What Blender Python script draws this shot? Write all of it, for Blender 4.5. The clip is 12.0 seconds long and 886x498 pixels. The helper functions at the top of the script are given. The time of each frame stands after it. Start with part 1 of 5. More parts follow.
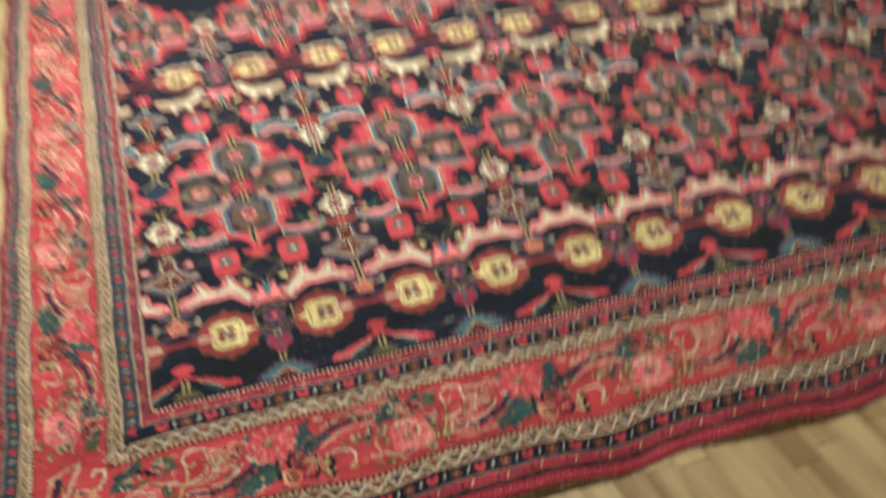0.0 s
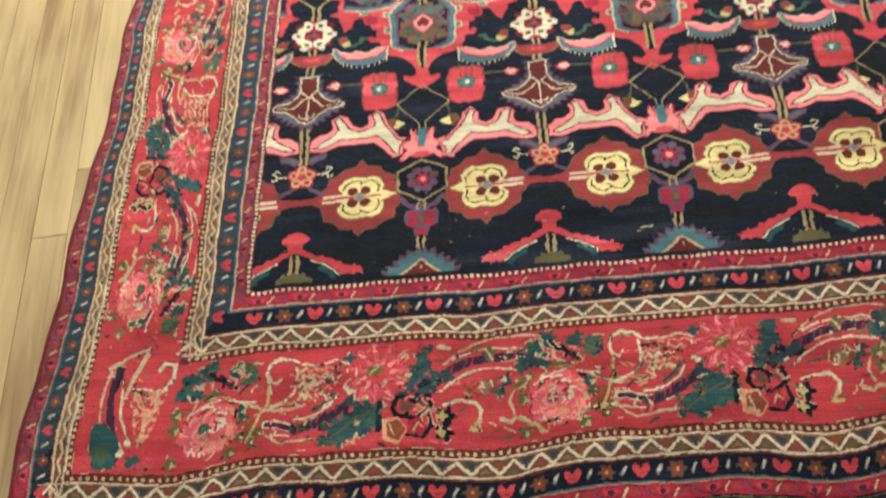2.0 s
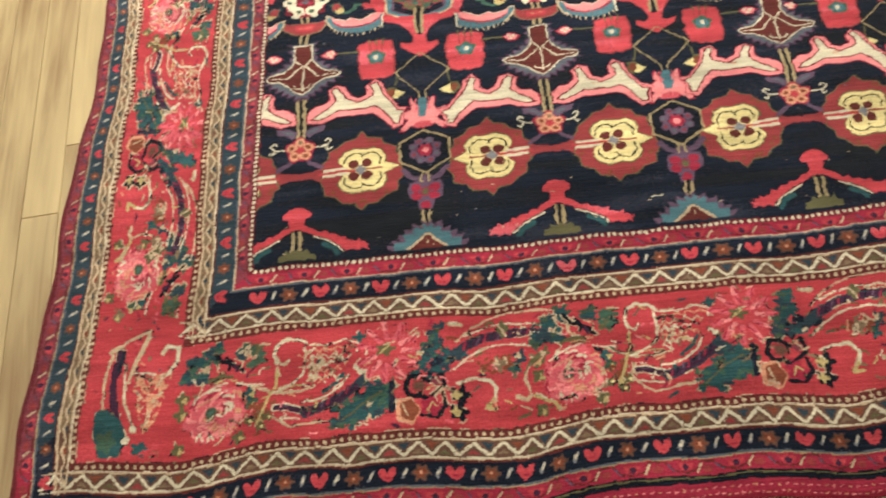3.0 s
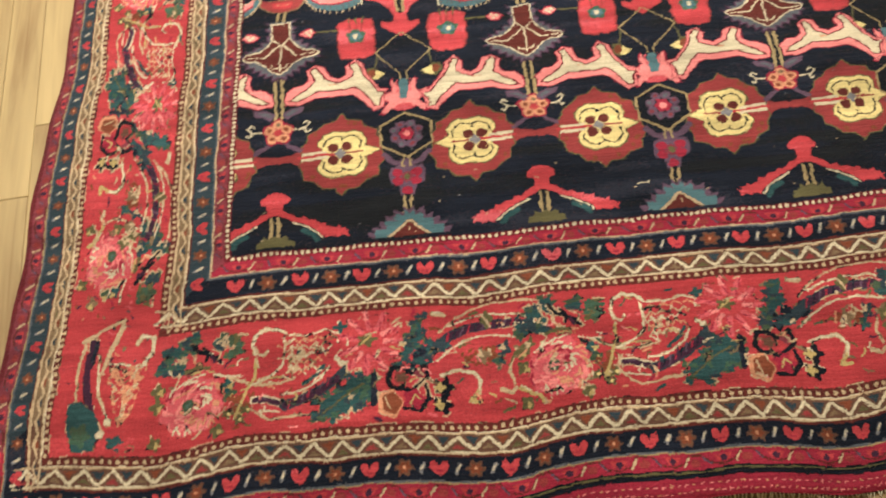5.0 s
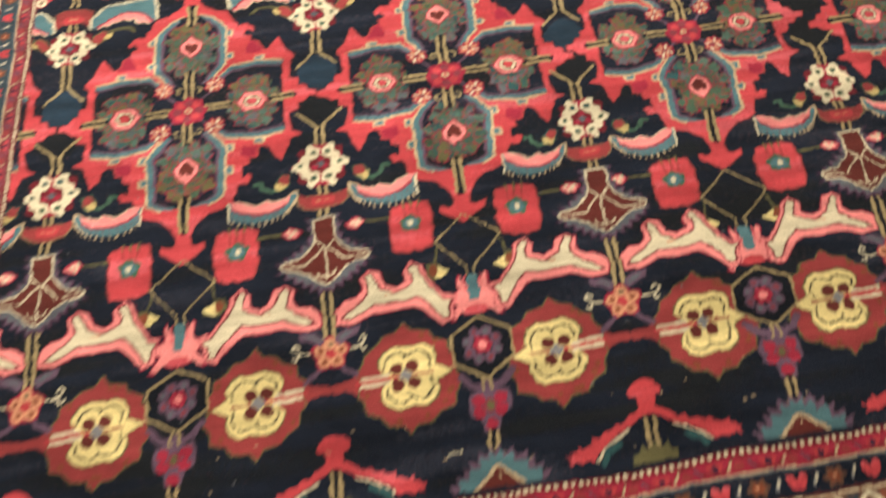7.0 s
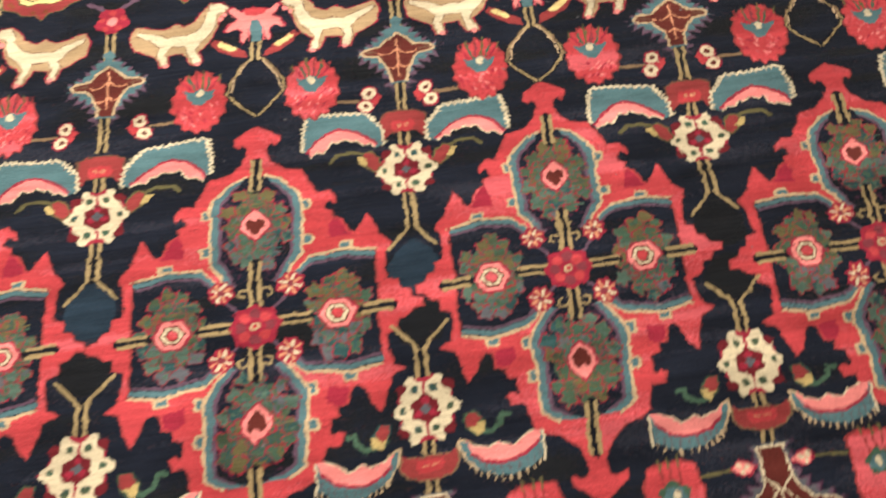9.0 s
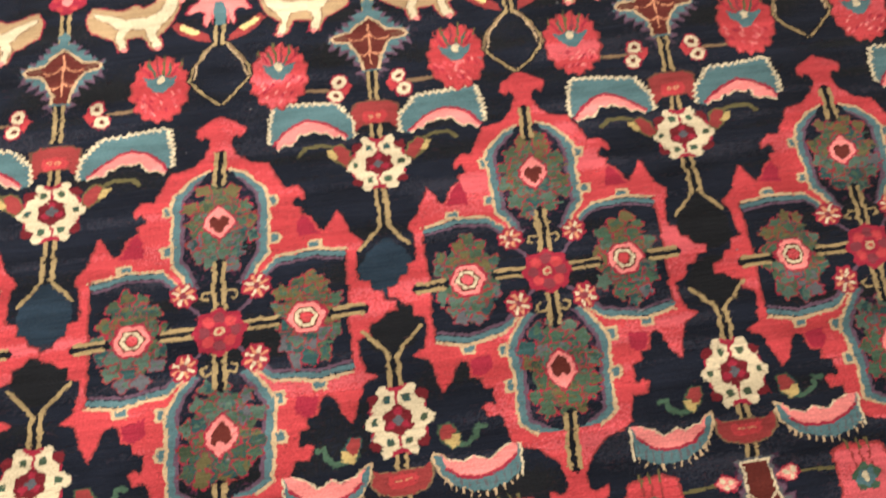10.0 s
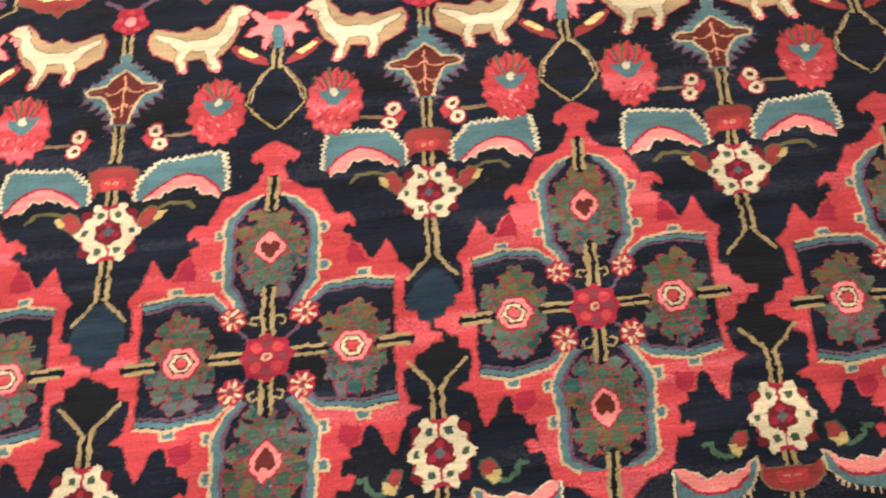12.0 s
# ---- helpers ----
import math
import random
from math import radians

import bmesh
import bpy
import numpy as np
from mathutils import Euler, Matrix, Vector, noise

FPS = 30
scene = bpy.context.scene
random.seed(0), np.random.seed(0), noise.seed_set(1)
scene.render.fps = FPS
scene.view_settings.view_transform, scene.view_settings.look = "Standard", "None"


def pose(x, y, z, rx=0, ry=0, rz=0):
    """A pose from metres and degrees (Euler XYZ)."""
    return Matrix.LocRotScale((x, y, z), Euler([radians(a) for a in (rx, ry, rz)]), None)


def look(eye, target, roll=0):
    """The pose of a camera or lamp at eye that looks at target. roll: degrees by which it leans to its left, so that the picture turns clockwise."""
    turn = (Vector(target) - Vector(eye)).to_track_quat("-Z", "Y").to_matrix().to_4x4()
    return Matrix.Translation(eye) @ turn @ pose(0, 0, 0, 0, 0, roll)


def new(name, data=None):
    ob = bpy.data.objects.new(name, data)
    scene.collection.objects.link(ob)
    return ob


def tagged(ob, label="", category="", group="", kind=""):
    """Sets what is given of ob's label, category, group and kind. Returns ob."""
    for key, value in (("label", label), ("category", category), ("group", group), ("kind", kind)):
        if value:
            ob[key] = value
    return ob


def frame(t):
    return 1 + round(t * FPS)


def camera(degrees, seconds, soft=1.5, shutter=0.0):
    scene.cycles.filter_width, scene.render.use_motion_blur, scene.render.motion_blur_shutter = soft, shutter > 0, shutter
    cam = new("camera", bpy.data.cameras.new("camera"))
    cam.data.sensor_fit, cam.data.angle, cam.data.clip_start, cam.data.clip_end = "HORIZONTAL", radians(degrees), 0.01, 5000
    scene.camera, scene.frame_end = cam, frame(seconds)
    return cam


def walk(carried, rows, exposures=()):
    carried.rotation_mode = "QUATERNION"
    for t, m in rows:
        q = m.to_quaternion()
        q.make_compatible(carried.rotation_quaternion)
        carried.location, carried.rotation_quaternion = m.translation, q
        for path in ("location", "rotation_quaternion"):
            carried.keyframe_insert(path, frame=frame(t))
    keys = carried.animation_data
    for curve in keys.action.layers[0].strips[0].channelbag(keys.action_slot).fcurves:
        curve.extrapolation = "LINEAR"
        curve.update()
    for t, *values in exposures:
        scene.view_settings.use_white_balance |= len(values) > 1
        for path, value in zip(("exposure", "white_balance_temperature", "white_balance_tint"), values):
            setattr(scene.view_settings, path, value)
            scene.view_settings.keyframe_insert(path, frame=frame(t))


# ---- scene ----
import collections
cam = camera(44.0, 12.0, soft=1.95, shutter=0.8)
PATH = [
    (0, (0.243, -1.816, 1.584), (0.599, -0.223, 0.428), -4.0),
    (0.5, (0.234, -1.435, 1.454), (0.613, -0.045, 0.067), -5.6),
    (1, (0.276, -1.25, 1.465), (0.493, 0.122, 0.027), -6.4),
    (1.5, (0.409, -1.195, 1.426), (0.419, 0.2, -0.007), -5.1),
    (2, (0.461, -1.153, 1.407), (0.317, 0.156, -0.098), -8.2),
    (2.5, (0.414, -1.109, 1.401), (0.341, 0.168, -0.136), -7.1),
    (3, (0.398, -1.106, 1.392), (0.304, 0.147, -0.164), -7.7),
    (3.2, (0.423, -1.087, 1.407), (0.297, 0.16, -0.152), -8.8),
    (4.8, (0.397, -1.06, 1.386), (0.306, 0.14, -0.211), -7.5),
    (5, (0.38, -1.057, 1.383), (0.335, 0.148, -0.213), -5.8),
    (5.3, (0.389, -1.058, 1.381), (0.362, 0.166, -0.2), -6.4),
    (5.5, (0.366, -1.008, 1.392), (0.411, 0.216, -0.19), -3.5),
    (6, (0.473, -0.87, 1.37), (0.505, 0.359, -0.208), -5.9),
    (6.5, (0.598, -0.742, 1.351), (0.608, 0.508, -0.211), -6.6),
    (7, (0.687, -0.63, 1.323), (0.698, 0.635, -0.226), -7.5),
    (7.5, (0.726, -0.419, 1.312), (0.862, 0.813, -0.257), -3.9),
    (7.7, (0.721, -0.364, 1.291), (0.875, 0.887, -0.261), -5.3),
    (9.3, (1.001, 0.12, 1.287), (1.043, 1.222, -0.381), -5.1),
    (9.5, (0.99, 0.132, 1.293), (1.092, 1.25, -0.363), -2.9),
    (10, (0.974, 0.151, 1.263), (1.075, 1.2, -0.437), -2.4),
    (10.5, (0.954, 0.183, 1.261), (0.996, 1.197, -0.463), -3.7),
    (11, (0.946, 0.184, 1.272), (0.938, 1.223, -0.437), -4.8),
    (11.5, (0.952, 0.179, 1.278), (0.955, 1.235, -0.42), -4.0),
    (12, (0.996, 0.185, 1.286), (0.986, 1.244, -0.41), -5.9),
]
walk(cam, [(t, look(eye, target, roll)) for t, eye, target, roll in PATH],
     [(0, 0.0, 5700, -2), (3, 0.12, 5800, 1), (5, 0.12, 6350, 4), (7, -0.03, 6400, 3), (7.5, -0.03, 6450, 3), (9.5, -0.04, 6500, 9), (12, -0.03, 6500, 10)])

# ---- world and light ----
world = bpy.data.worlds.new("world")
scene.world = world
world.use_nodes = True
world.node_tree.nodes["Background"].inputs[0].default_value = (1.0, 0.86, 0.68, 1)
world.node_tree.nodes["Background"].inputs[1].default_value = 0.03


def area_lamp(name, eye, target, size, watts, colour):
    lamp = bpy.data.lights.new(name, "AREA")
    lamp.shape, lamp.size, lamp.energy, lamp.color = "DISK", size, watts, colour
    ob = new(name, lamp)
    ob.matrix_world = look(eye, target)
    return ob


# Added light overhead, standing in for the room's unseen source; no fixture is known.
area_lamp("added_overhead_light", (0.25, 1.75, 2.5), (0.4, 1.5, 0), 0.9, 130, (1.0, 0.945, 0.86))


# ---- materials ----
def nodes_of(name, rough=0.9):
    mat = bpy.data.materials.new(name)
    mat.use_nodes = True
    nt = mat.node_tree
    bsdf = nt.nodes["Principled BSDF"]
    bsdf.inputs["Roughness"].default_value = rough
    return mat, nt, bsdf


def node(nt, kind, **sets):
    n = nt.nodes.new(kind)
    for key, value in sets.items():
        n.inputs[key.replace("_", " ")].default_value = value
    return n


def stretched(nt, scale):
    """Object coordinates, scaled along each axis."""
    tc = nt.nodes.new("ShaderNodeTexCoord")
    mp = nt.nodes.new("ShaderNodeMapping")
    mp.inputs["Scale"].default_value = scale
    nt.links.new(tc.outputs["Object"], mp.inputs["Vector"])
    return mp.outputs["Vector"]


def math_node(nt, op, a, b):
    n = nt.nodes.new("ShaderNodeMath")
    n.operation = op
    for k, v in enumerate((a, b)):
        if hasattr(v, "links"):
            nt.links.new(v, n.inputs[k])
        else:
            n.inputs[k].default_value = v
    return n.outputs[0]


def wool(name, rgb, spread=0.55):
    """Hand-knotted wool: rows of knots, uneven dye along the weft, painted sheen blotches, worn tips and lint."""
    mat, nt, bsdf = nodes_of(name, 0.95)

    def field(scale, detail=2.0, rough=0.6):
        n = node(nt, "ShaderNodeTexNoise", Scale=1.0, Detail=detail, Roughness=rough)
        nt.links.new(stretched(nt, scale), n.inputs["Vector"])
        return n.outputs[0]

    def around_one(value, amount):
        out = math_node(nt, "MULTIPLY_ADD", value, amount)
        out.node.inputs[2].default_value = 1.0 - amount * 0.5
        return out

    rows, knots = field((11.0, 190.0, 1.0)), field((380.0, 320.0, 60.0), 2.0, 0.7)
    # dye streaks, and blotches that put the pile's patchy sheen into the colour
    dye, patch = field((4.0, 26.0, 1.0), 4.0), field((9.0, 9.0, 1.0), 5.0, 0.65)
    total = math_node(nt, "MULTIPLY", around_one(rows, spread * 0.8), around_one(knots, 1.1))
    total = math_node(nt, "MULTIPLY", total, around_one(dye, spread * 1.8))
    total = math_node(nt, "MAXIMUM", math_node(nt, "MULTIPLY", total, around_one(patch, 0.95)), 0.15)
    shade = nt.nodes.new("ShaderNodeVectorMath")
    shade.operation = "SCALE"
    shade.inputs[0].default_value = rgb
    nt.links.new(total, shade.inputs["Scale"])
    # worn tips: paler and greyer where pile is rubbed
    worn = nt.nodes.new("ShaderNodeMapRange")
    worn.inputs["From Min"].default_value, worn.inputs["From Max"].default_value = 0.56, 0.74
    worn.inputs["To Max"].default_value = 0.30
    nt.links.new(math_node(nt, "ADD", math_node(nt, "MULTIPLY", knots, 0.65), math_node(nt, "MULTIPLY", patch, 0.35)), worn.inputs["Value"])
    mix = nt.nodes.new("ShaderNodeMix")
    mix.data_type = "RGBA"
    grey = sum(rgb) / 3
    mix.inputs["B"].default_value = (*(0.55 * c + 0.40 * grey + 0.015 for c in rgb), 1)
    nt.links.new(worn.outputs[0], mix.inputs["Factor"])
    nt.links.new(shade.outputs[0], mix.inputs["A"])
    nt.links.new(mix.outputs["Result"], bsdf.inputs["Base Color"])
    bsdf.inputs["Sheen Weight"].default_value = 0.09
    bsdf.inputs["Sheen Roughness"].default_value = 0.5
    bsdf.inputs["Specular IOR Level"].default_value = 0.06
    bump = nt.nodes.new("ShaderNodeBump")
    bump.inputs["Strength"].default_value = 0.7
    bump.inputs["Distance"].default_value = 0.0025
    nt.links.new(math_node(nt, "ADD", knots, math_node(nt, "MULTIPLY", rows, 0.7)), bump.inputs["Height"])
    nt.links.new(bump.outputs[0], bsdf.inputs["Normal"])
    return mat


# Dyed wools, in linear base colours.
WOOL = dict(
    navy=(0.0088, 0.0114, 0.0205), blue=(0.017, 0.031, 0.050), red=(0.42, 0.045, 0.053), rosered=(0.48, 0.055, 0.065), coral=(0.60, 0.105, 0.125),
    umber=(0.125, 0.060, 0.040), walnut=(0.20, 0.13, 0.075),
    madder=(0.26, 0.040, 0.041), crimson=(0.30, 0.022, 0.045), dark_red=(0.13, 0.014, 0.02), pink=(0.74, 0.225, 0.215),
    peach=(0.58, 0.26, 0.15), cream=(0.61, 0.515, 0.355), tan=(0.33, 0.24, 0.12), yellow=(0.70, 0.55, 0.24),
    teal=(0.080, 0.155, 0.175), green=(0.055, 0.080, 0.048), olive=(0.115, 0.100, 0.045), brown=(0.105, 0.022, 0.018),
    purple=(0.115, 0.065, 0.10), black=(0.007, 0.008, 0.012), dteal=(0.028, 0.072, 0.075), sand=(0.50, 0.36, 0.22), fawn=(0.38, 0.26, 0.145),
    grey_teal=(0.10, 0.105, 0.12), steel=(0.030, 0.046, 0.058), dusty=(0.20, 0.040, 0.055), rust=(0.20, 0.055, 0.028), grey=(0.20, 0.19, 0.20), plum=(0.050, 0.018, 0.038), gold=(0.46, 0.34, 0.14), slate=(0.024, 0.026, 0.040), moss=(0.055, 0.105, 0.070), ink=(0.0098, 0.0108, 0.0135), sage=(0.075, 0.125, 0.098))
NAMES = list(WOOL)
CODE = {name: n for n, name in enumerate(NAMES)}
MATS = [wool("wool_" + name, rgb, 1.1 if name in ("navy", "green", "dteal", "blue", "black") else 0.7) for name, rgb in WOOL.items()]


def wood_material():
    mat, nt, bsdf = nodes_of("varnished_oak", 0.38)
    info = nt.nodes.new("ShaderNodeObjectInfo")
    tc = nt.nodes.new("ShaderNodeTexCoord")
    shift = nt.nodes.new("ShaderNodeVectorMath")
    shift.operation = "MULTIPLY_ADD"
    nt.links.new(info.outputs["Random"], shift.inputs[0])
    shift.inputs[1].default_value = (7.0, 23.0, 3.0)
    nt.links.new(tc.outputs["Object"], shift.inputs[2])
    mp = nt.nodes.new("ShaderNodeMapping")
    mp.inputs["Scale"].default_value = (55.0, 2.6, 10.0)
    nt.links.new(shift.outputs[0], mp.inputs["Vector"])
    grain = node(nt, "ShaderNodeTexNoise", Scale=1.0, Detail=6.0, Roughness=0.62, Distortion=0.7)
    nt.links.new(mp.outputs[0], grain.inputs["Vector"])
    mp2 = nt.nodes.new("ShaderNodeMapping")
    mp2.inputs["Scale"].default_value = (9.0, 1.7, 1.0)
    nt.links.new(shift.outputs[0], mp2.inputs["Vector"])
    patch = node(nt, "ShaderNodeTexNoise", Scale=1.0, Detail=3.0)
    nt.links.new(mp2.outputs[0], patch.inputs["Vector"])
    ramp = nt.nodes.new("ShaderNodeValToRGB")
    e = ramp.color_ramp.elements
    e[0].position, e[0].color = 0.36, (0.27, 0.165, 0.075, 1)
    e[1].position, e[1].color = 0.64, (0.56, 0.405, 0.19, 1)
    mid = e.new(0.48)
    mid.color = (0.43, 0.305, 0.145, 1)
    both = math_node(nt, "ADD", math_node(nt, "MULTIPLY", grain.outputs[0], 0.4), math_node(nt, "MULTIPLY", patch.outputs[0], 0.6))
    board = math_node(nt, "MULTIPLY_ADD", info.outputs["Random"], 0.07)
    board.node.inputs[2].default_value = -0.05
    tone = math_node(nt, "ADD", both, board)
    nt.links.new(tone, ramp.inputs[0])
    nt.links.new(ramp.outputs[0], bsdf.inputs["Base Color"])
    rough = math_node(nt, "MULTIPLY_ADD", patch.outputs[0], 0.25)
    rough.node.inputs[2].default_value = 0.30
    nt.links.new(rough, bsdf.inputs["Roughness"])
    bump = nt.nodes.new("ShaderNodeBump")
    bump.inputs["Strength"].default_value, bump.inputs["Distance"].default_value = 0.2, 0.0008
    nt.links.new(grain.outputs[0], bump.inputs["Height"])
    nt.links.new(bump.outputs[0], bsdf.inputs["Normal"])
    return mat


def plain_material(name, rgb, rough=0.85):
    mat, nt, bsdf = nodes_of(name, rough)
    noise_tex = node(nt, "ShaderNodeTexNoise", Scale=6.0, Detail=5.0)
    nt.links.new(stretched(nt, (1, 1, 1)), noise_tex.inputs["Vector"])
    k = math_node(nt, "MULTIPLY_ADD", noise_tex.outputs[0], 0.16)
    k.node.inputs[2].default_value = 0.92
    mix = nt.nodes.new("ShaderNodeVectorMath")
    mix.operation = "SCALE"
    mix.inputs[0].default_value = rgb
    nt.links.new(k, mix.inputs["Scale"])
    nt.links.new(mix.outputs[0], bsdf.inputs["Base Color"])
    bump = nt.nodes.new("ShaderNodeBump")
    bump.inputs["Strength"].default_value, bump.inputs["Distance"].default_value = 0.15, 0.002
    nt.links.new(noise_tex.outputs[0], bump.inputs["Height"])
    nt.links.new(bump.outputs[0], bsdf.inputs["Normal"])
    return mat


OAK = wood_material()
GROOVE = plain_material("floor_joint", (0.22, 0.15, 0.075))
PLASTER = plain_material("wall_paint", (0.78, 0.72, 0.60))
WHITE = plain_material("ceiling_paint", (0.82, 0.80, 0.76))
COTTON = plain_material("cotton_warp", (0.74, 0.66, 0.48))
BACK = plain_material("rug_foundation", (0.13, 0.04, 0.045))


# ---- room shell ----
def mesh_object(name, bm, material, parent=None):
    me = bpy.data.meshes.new(name)
    bm.to_mesh(me)
    bm.free()
    me.materials.append(material)
    ob = new(name, me)
    ob.parent = parent
    return ob


def box(bm, x0, x1, y0, y1, z0, z1):
    made = bmesh.ops.create_cube(bm, size=1.0)
    for v in made["verts"]:
        v.co = Vector(((x0 + x1) / 2 + v.co.x * (x1 - x0), (y0 + y1) / 2 + v.co.y * (y1 - y0), (z0 + z1) / 2 + v.co.z * (z1 - z0)))


ROOM = (-1.9, 4.6, -3.1, 4.4)
HEIGHT = 2.6
FLOOR_Z = -0.008


def shell():
    x0, x1, y0, y1 = ROOM
    sides = (("wall_west", x0 - 0.12, x0, y0, y1), ("wall_east", x1, x1 + 0.12, y0, y1),
             ("wall_south", x0 - 0.12, x1 + 0.12, y0 - 0.12, y0), ("wall_north", x0 - 0.12, x1 + 0.12, y1, y1 + 0.12))
    for name, a, b, c, d in sides:
        bm = bmesh.new()
        box(bm, a, b, c, d, FLOOR_Z - 0.02, HEIGHT)
        tagged(mesh_object(name, bm, PLASTER), "plain cream painted plaster wall closing the room", "wall", kind="structure")
    bm = bmesh.new()
    box(bm, x0 - 0.12, x1 + 0.12, y0 - 0.12, y1 + 0.12, HEIGHT + 0.002, HEIGHT + 0.1)
    tagged(mesh_object("ceiling", bm, WHITE), "plain white painted ceiling over the rug", "ceiling", kind="structure")


shell()

# ---- the rug's design ----
# The rug is drawn knot by knot in its own plane (u along the end border, v along the side border, in metres).
DU, DV = 0.0015, 0.0018
U0, U1, V0, V1 = -0.352, 2.75, -0.487, 2.75
NU, NV = int(round((U1 - U0) / DU)), int(round((V1 - V0) / DV))
colour = np.full((NV, NU), CODE["navy"], np.uint8)
owner = np.zeros((NV, NU), np.int32)
PARTS = [("field", None, "deep navy wool ground with streaky dye")]


def smooth_noise(nv, nu, cells_v, cells_u, seed):
    """Value noise between -1 and 1 on the knot grid."""
    g = np.random.RandomState(seed).uniform(-1, 1, (cells_v + 2, cells_u + 2))
    a, b = np.linspace(0, cells_v, nv), np.linspace(0, cells_u, nu)
    i, j = a.astype(int), b.astype(int)
    p, q = (a - i)[:, None], (b - j)[None]
    p, q = p * p * (3 - 2 * p), q * q * (3 - 2 * q)
    top = g[i][:, j] * (1 - q) + g[i][:, j + 1] * q
    low = g[i + 1][:, j] * (1 - q) + g[i + 1][:, j + 1] * q
    return top * (1 - p) + low * p


# The weaver's unevenness: the drawing wanders by a knot or so.
UU = (U0 + (np.arange(NU) + 0.5) * DU)[None] + 0.0011 * smooth_noise(NV, NU, 260, 260, 3) + 0.0022 * smooth_noise(NV, NU, 60, 60, 5)
VV = (V0 + (np.arange(NV) + 0.5) * DV)[:, None] + 0.0011 * smooth_noise(NV, NU, 260, 260, 4) + 0.0022 * smooth_noise(NV, NU, 60, 60, 6)
SPECK = np.clip(0.5 + 0.42 * smooth_noise(NV, NU, 420, 420, 8) + 0.35 * smooth_noise(NV, NU, 900, 900, 9), 0, 1)


class Pen:
    """Draws in local centimetres; sx, sy mirror and stretch, swap turns the drawing onto the side border."""

    def __init__(self, u, v, sx=1.0, sy=1.0, swap=False):
        self.u, self.v, self.sx, self.sy, self.swap, self.id, self.thin = u, v, sx * 0.01, sy * 0.01, swap, 0, 0.8

    def part(self, name, parent=None, label=""):
        PARTS.append((name, parent, label))
        self.id = len(PARTS) - 1
        return self.id

    def window(self, x0, x1, y0, y1):
        if self.swap:
            us, vs = (self.u + y0 * self.sy, self.u + y1 * self.sy), (self.v + x0 * self.sx, self.v + x1 * self.sx)
        else:
            us, vs = (self.u + x0 * self.sx, self.u + x1 * self.sx), (self.v + y0 * self.sy, self.v + y1 * self.sy)
        i0, i1 = int((min(us) - U0) / DU) - 3, int((max(us) - U0) / DU) + 4
        j0, j1 = int((min(vs) - V0) / DV) - 3, int((max(vs) - V0) / DV) + 4
        i0, i1, j0, j1 = max(i0, 0), min(i1, NU), max(j0, 0), min(j1, NV)
        if i0 >= i1 or j0 >= j1:
            return None
        w = (slice(j0, j1), slice(i0, i1))
        if self.swap:
            return w, (VV[w] - self.v) / self.sx, (UU[w] - self.u) / self.sy
        return w, (UU[w] - self.u) / self.sx, (VV[w] - self.v) / self.sy

    def fill(self, w, mask, name, share=1.0):
        if share < 1:
            mask = mask & (SPECK[w] < share)
        colour[w][mask] = CODE[name]
        owner[w][mask] = self.id

    def poly(self, pts, name, mirror=False, share=1.0):
        pts = list(pts)
        if mirror:
            pts = pts + [(-x, y) for x, y in reversed(pts)]
        xs, ys = [p[0] for p in pts], [p[1] for p in pts]
        got = self.window(min(xs), max(xs), min(ys), max(ys))
        if got is None:
            return
        w, x, y = got
        inside = np.zeros(x.shape, bool)
        for (ax, ay), (bx, by) in zip(pts, pts[1:] + pts[:1]):
            if ay != by:
                inside ^= ((ay > y) != (by > y)) & (x < (bx - ax) * (y - ay) / (by - ay) + ax)
        self.fill(w, inside, name, share)

    def disc(self, x0, y0, rx, ry, name, petals=0, amp=0.0, turn=0.0, share=1.0, square=2.0):
        big = 1 + amp
        got = self.window(x0 - rx * big, x0 + rx * big, y0 - ry * big, y0 + ry * big)
        if got is None:
            return
        w, x, y = got
        x, y = (x - x0) / rx, (y - y0) / ry
        limit = 1.0
        if petals:
            limit = 1 + amp * np.cos(petals * (np.arctan2(y, x) - turn))
        far = np.hypot(x, y) if square == 2.0 else (np.abs(x) ** square + np.abs(y) ** square) ** (1 / square)
        self.fill(w, far < limit, name, share)

    def line(self, pts, width, name, share=1.0):
        xs, ys = [p[0] for p in pts], [p[1] for p in pts]
        got = self.window(min(xs) - width, max(xs) + width, min(ys) - width, max(ys) + width)
        if got is None:
            return
        w, x, y = got
        near = np.full(x.shape, 9e9)
        for (ax, ay), (bx, by) in zip(pts, pts[1:]):
            dx, dy = bx - ax, by - ay
            t = np.clip(((x - ax) * dx + (y - ay) * dy) / (dx * dx + dy * dy + 1e-9), 0, 1)
            near = np.minimum(near, np.hypot(x - ax - t * dx, y - ay - t * dy))
        self.fill(w, near < width * self.thin / 2, name, share)

    def both(self, pts, width, name):
        self.line(pts, width, name)
        self.line([(-x, y) for x, y in pts], width, name)


def grown(pts, k, c=(0, 0), ky=None):
    return [(c[0] + (x - c[0]) * k, c[1] + (y - c[1]) * (ky or k)) for x, y in pts]


def saw(pts, depth, pitch):
    """A ragged edge along an open line of points."""
    out = []
    for (ax, ay), (bx, by) in zip(pts, pts[1:]):
        far = math.hypot(bx - ax, by - ay)
        n = max(1, round(far / pitch))
        nx, ny = -(by - ay) / far, (bx - ax) / far
        for k in range(n):
            out.append((ax + (bx - ax) * k / n, ay + (by - ay) * k / n))
            out.append((ax + (bx - ax) * (k + 0.5) / n + nx * depth, ay + (by - ay) * (k + 0.5) / n + ny * depth))
    return out + [pts[-1]]


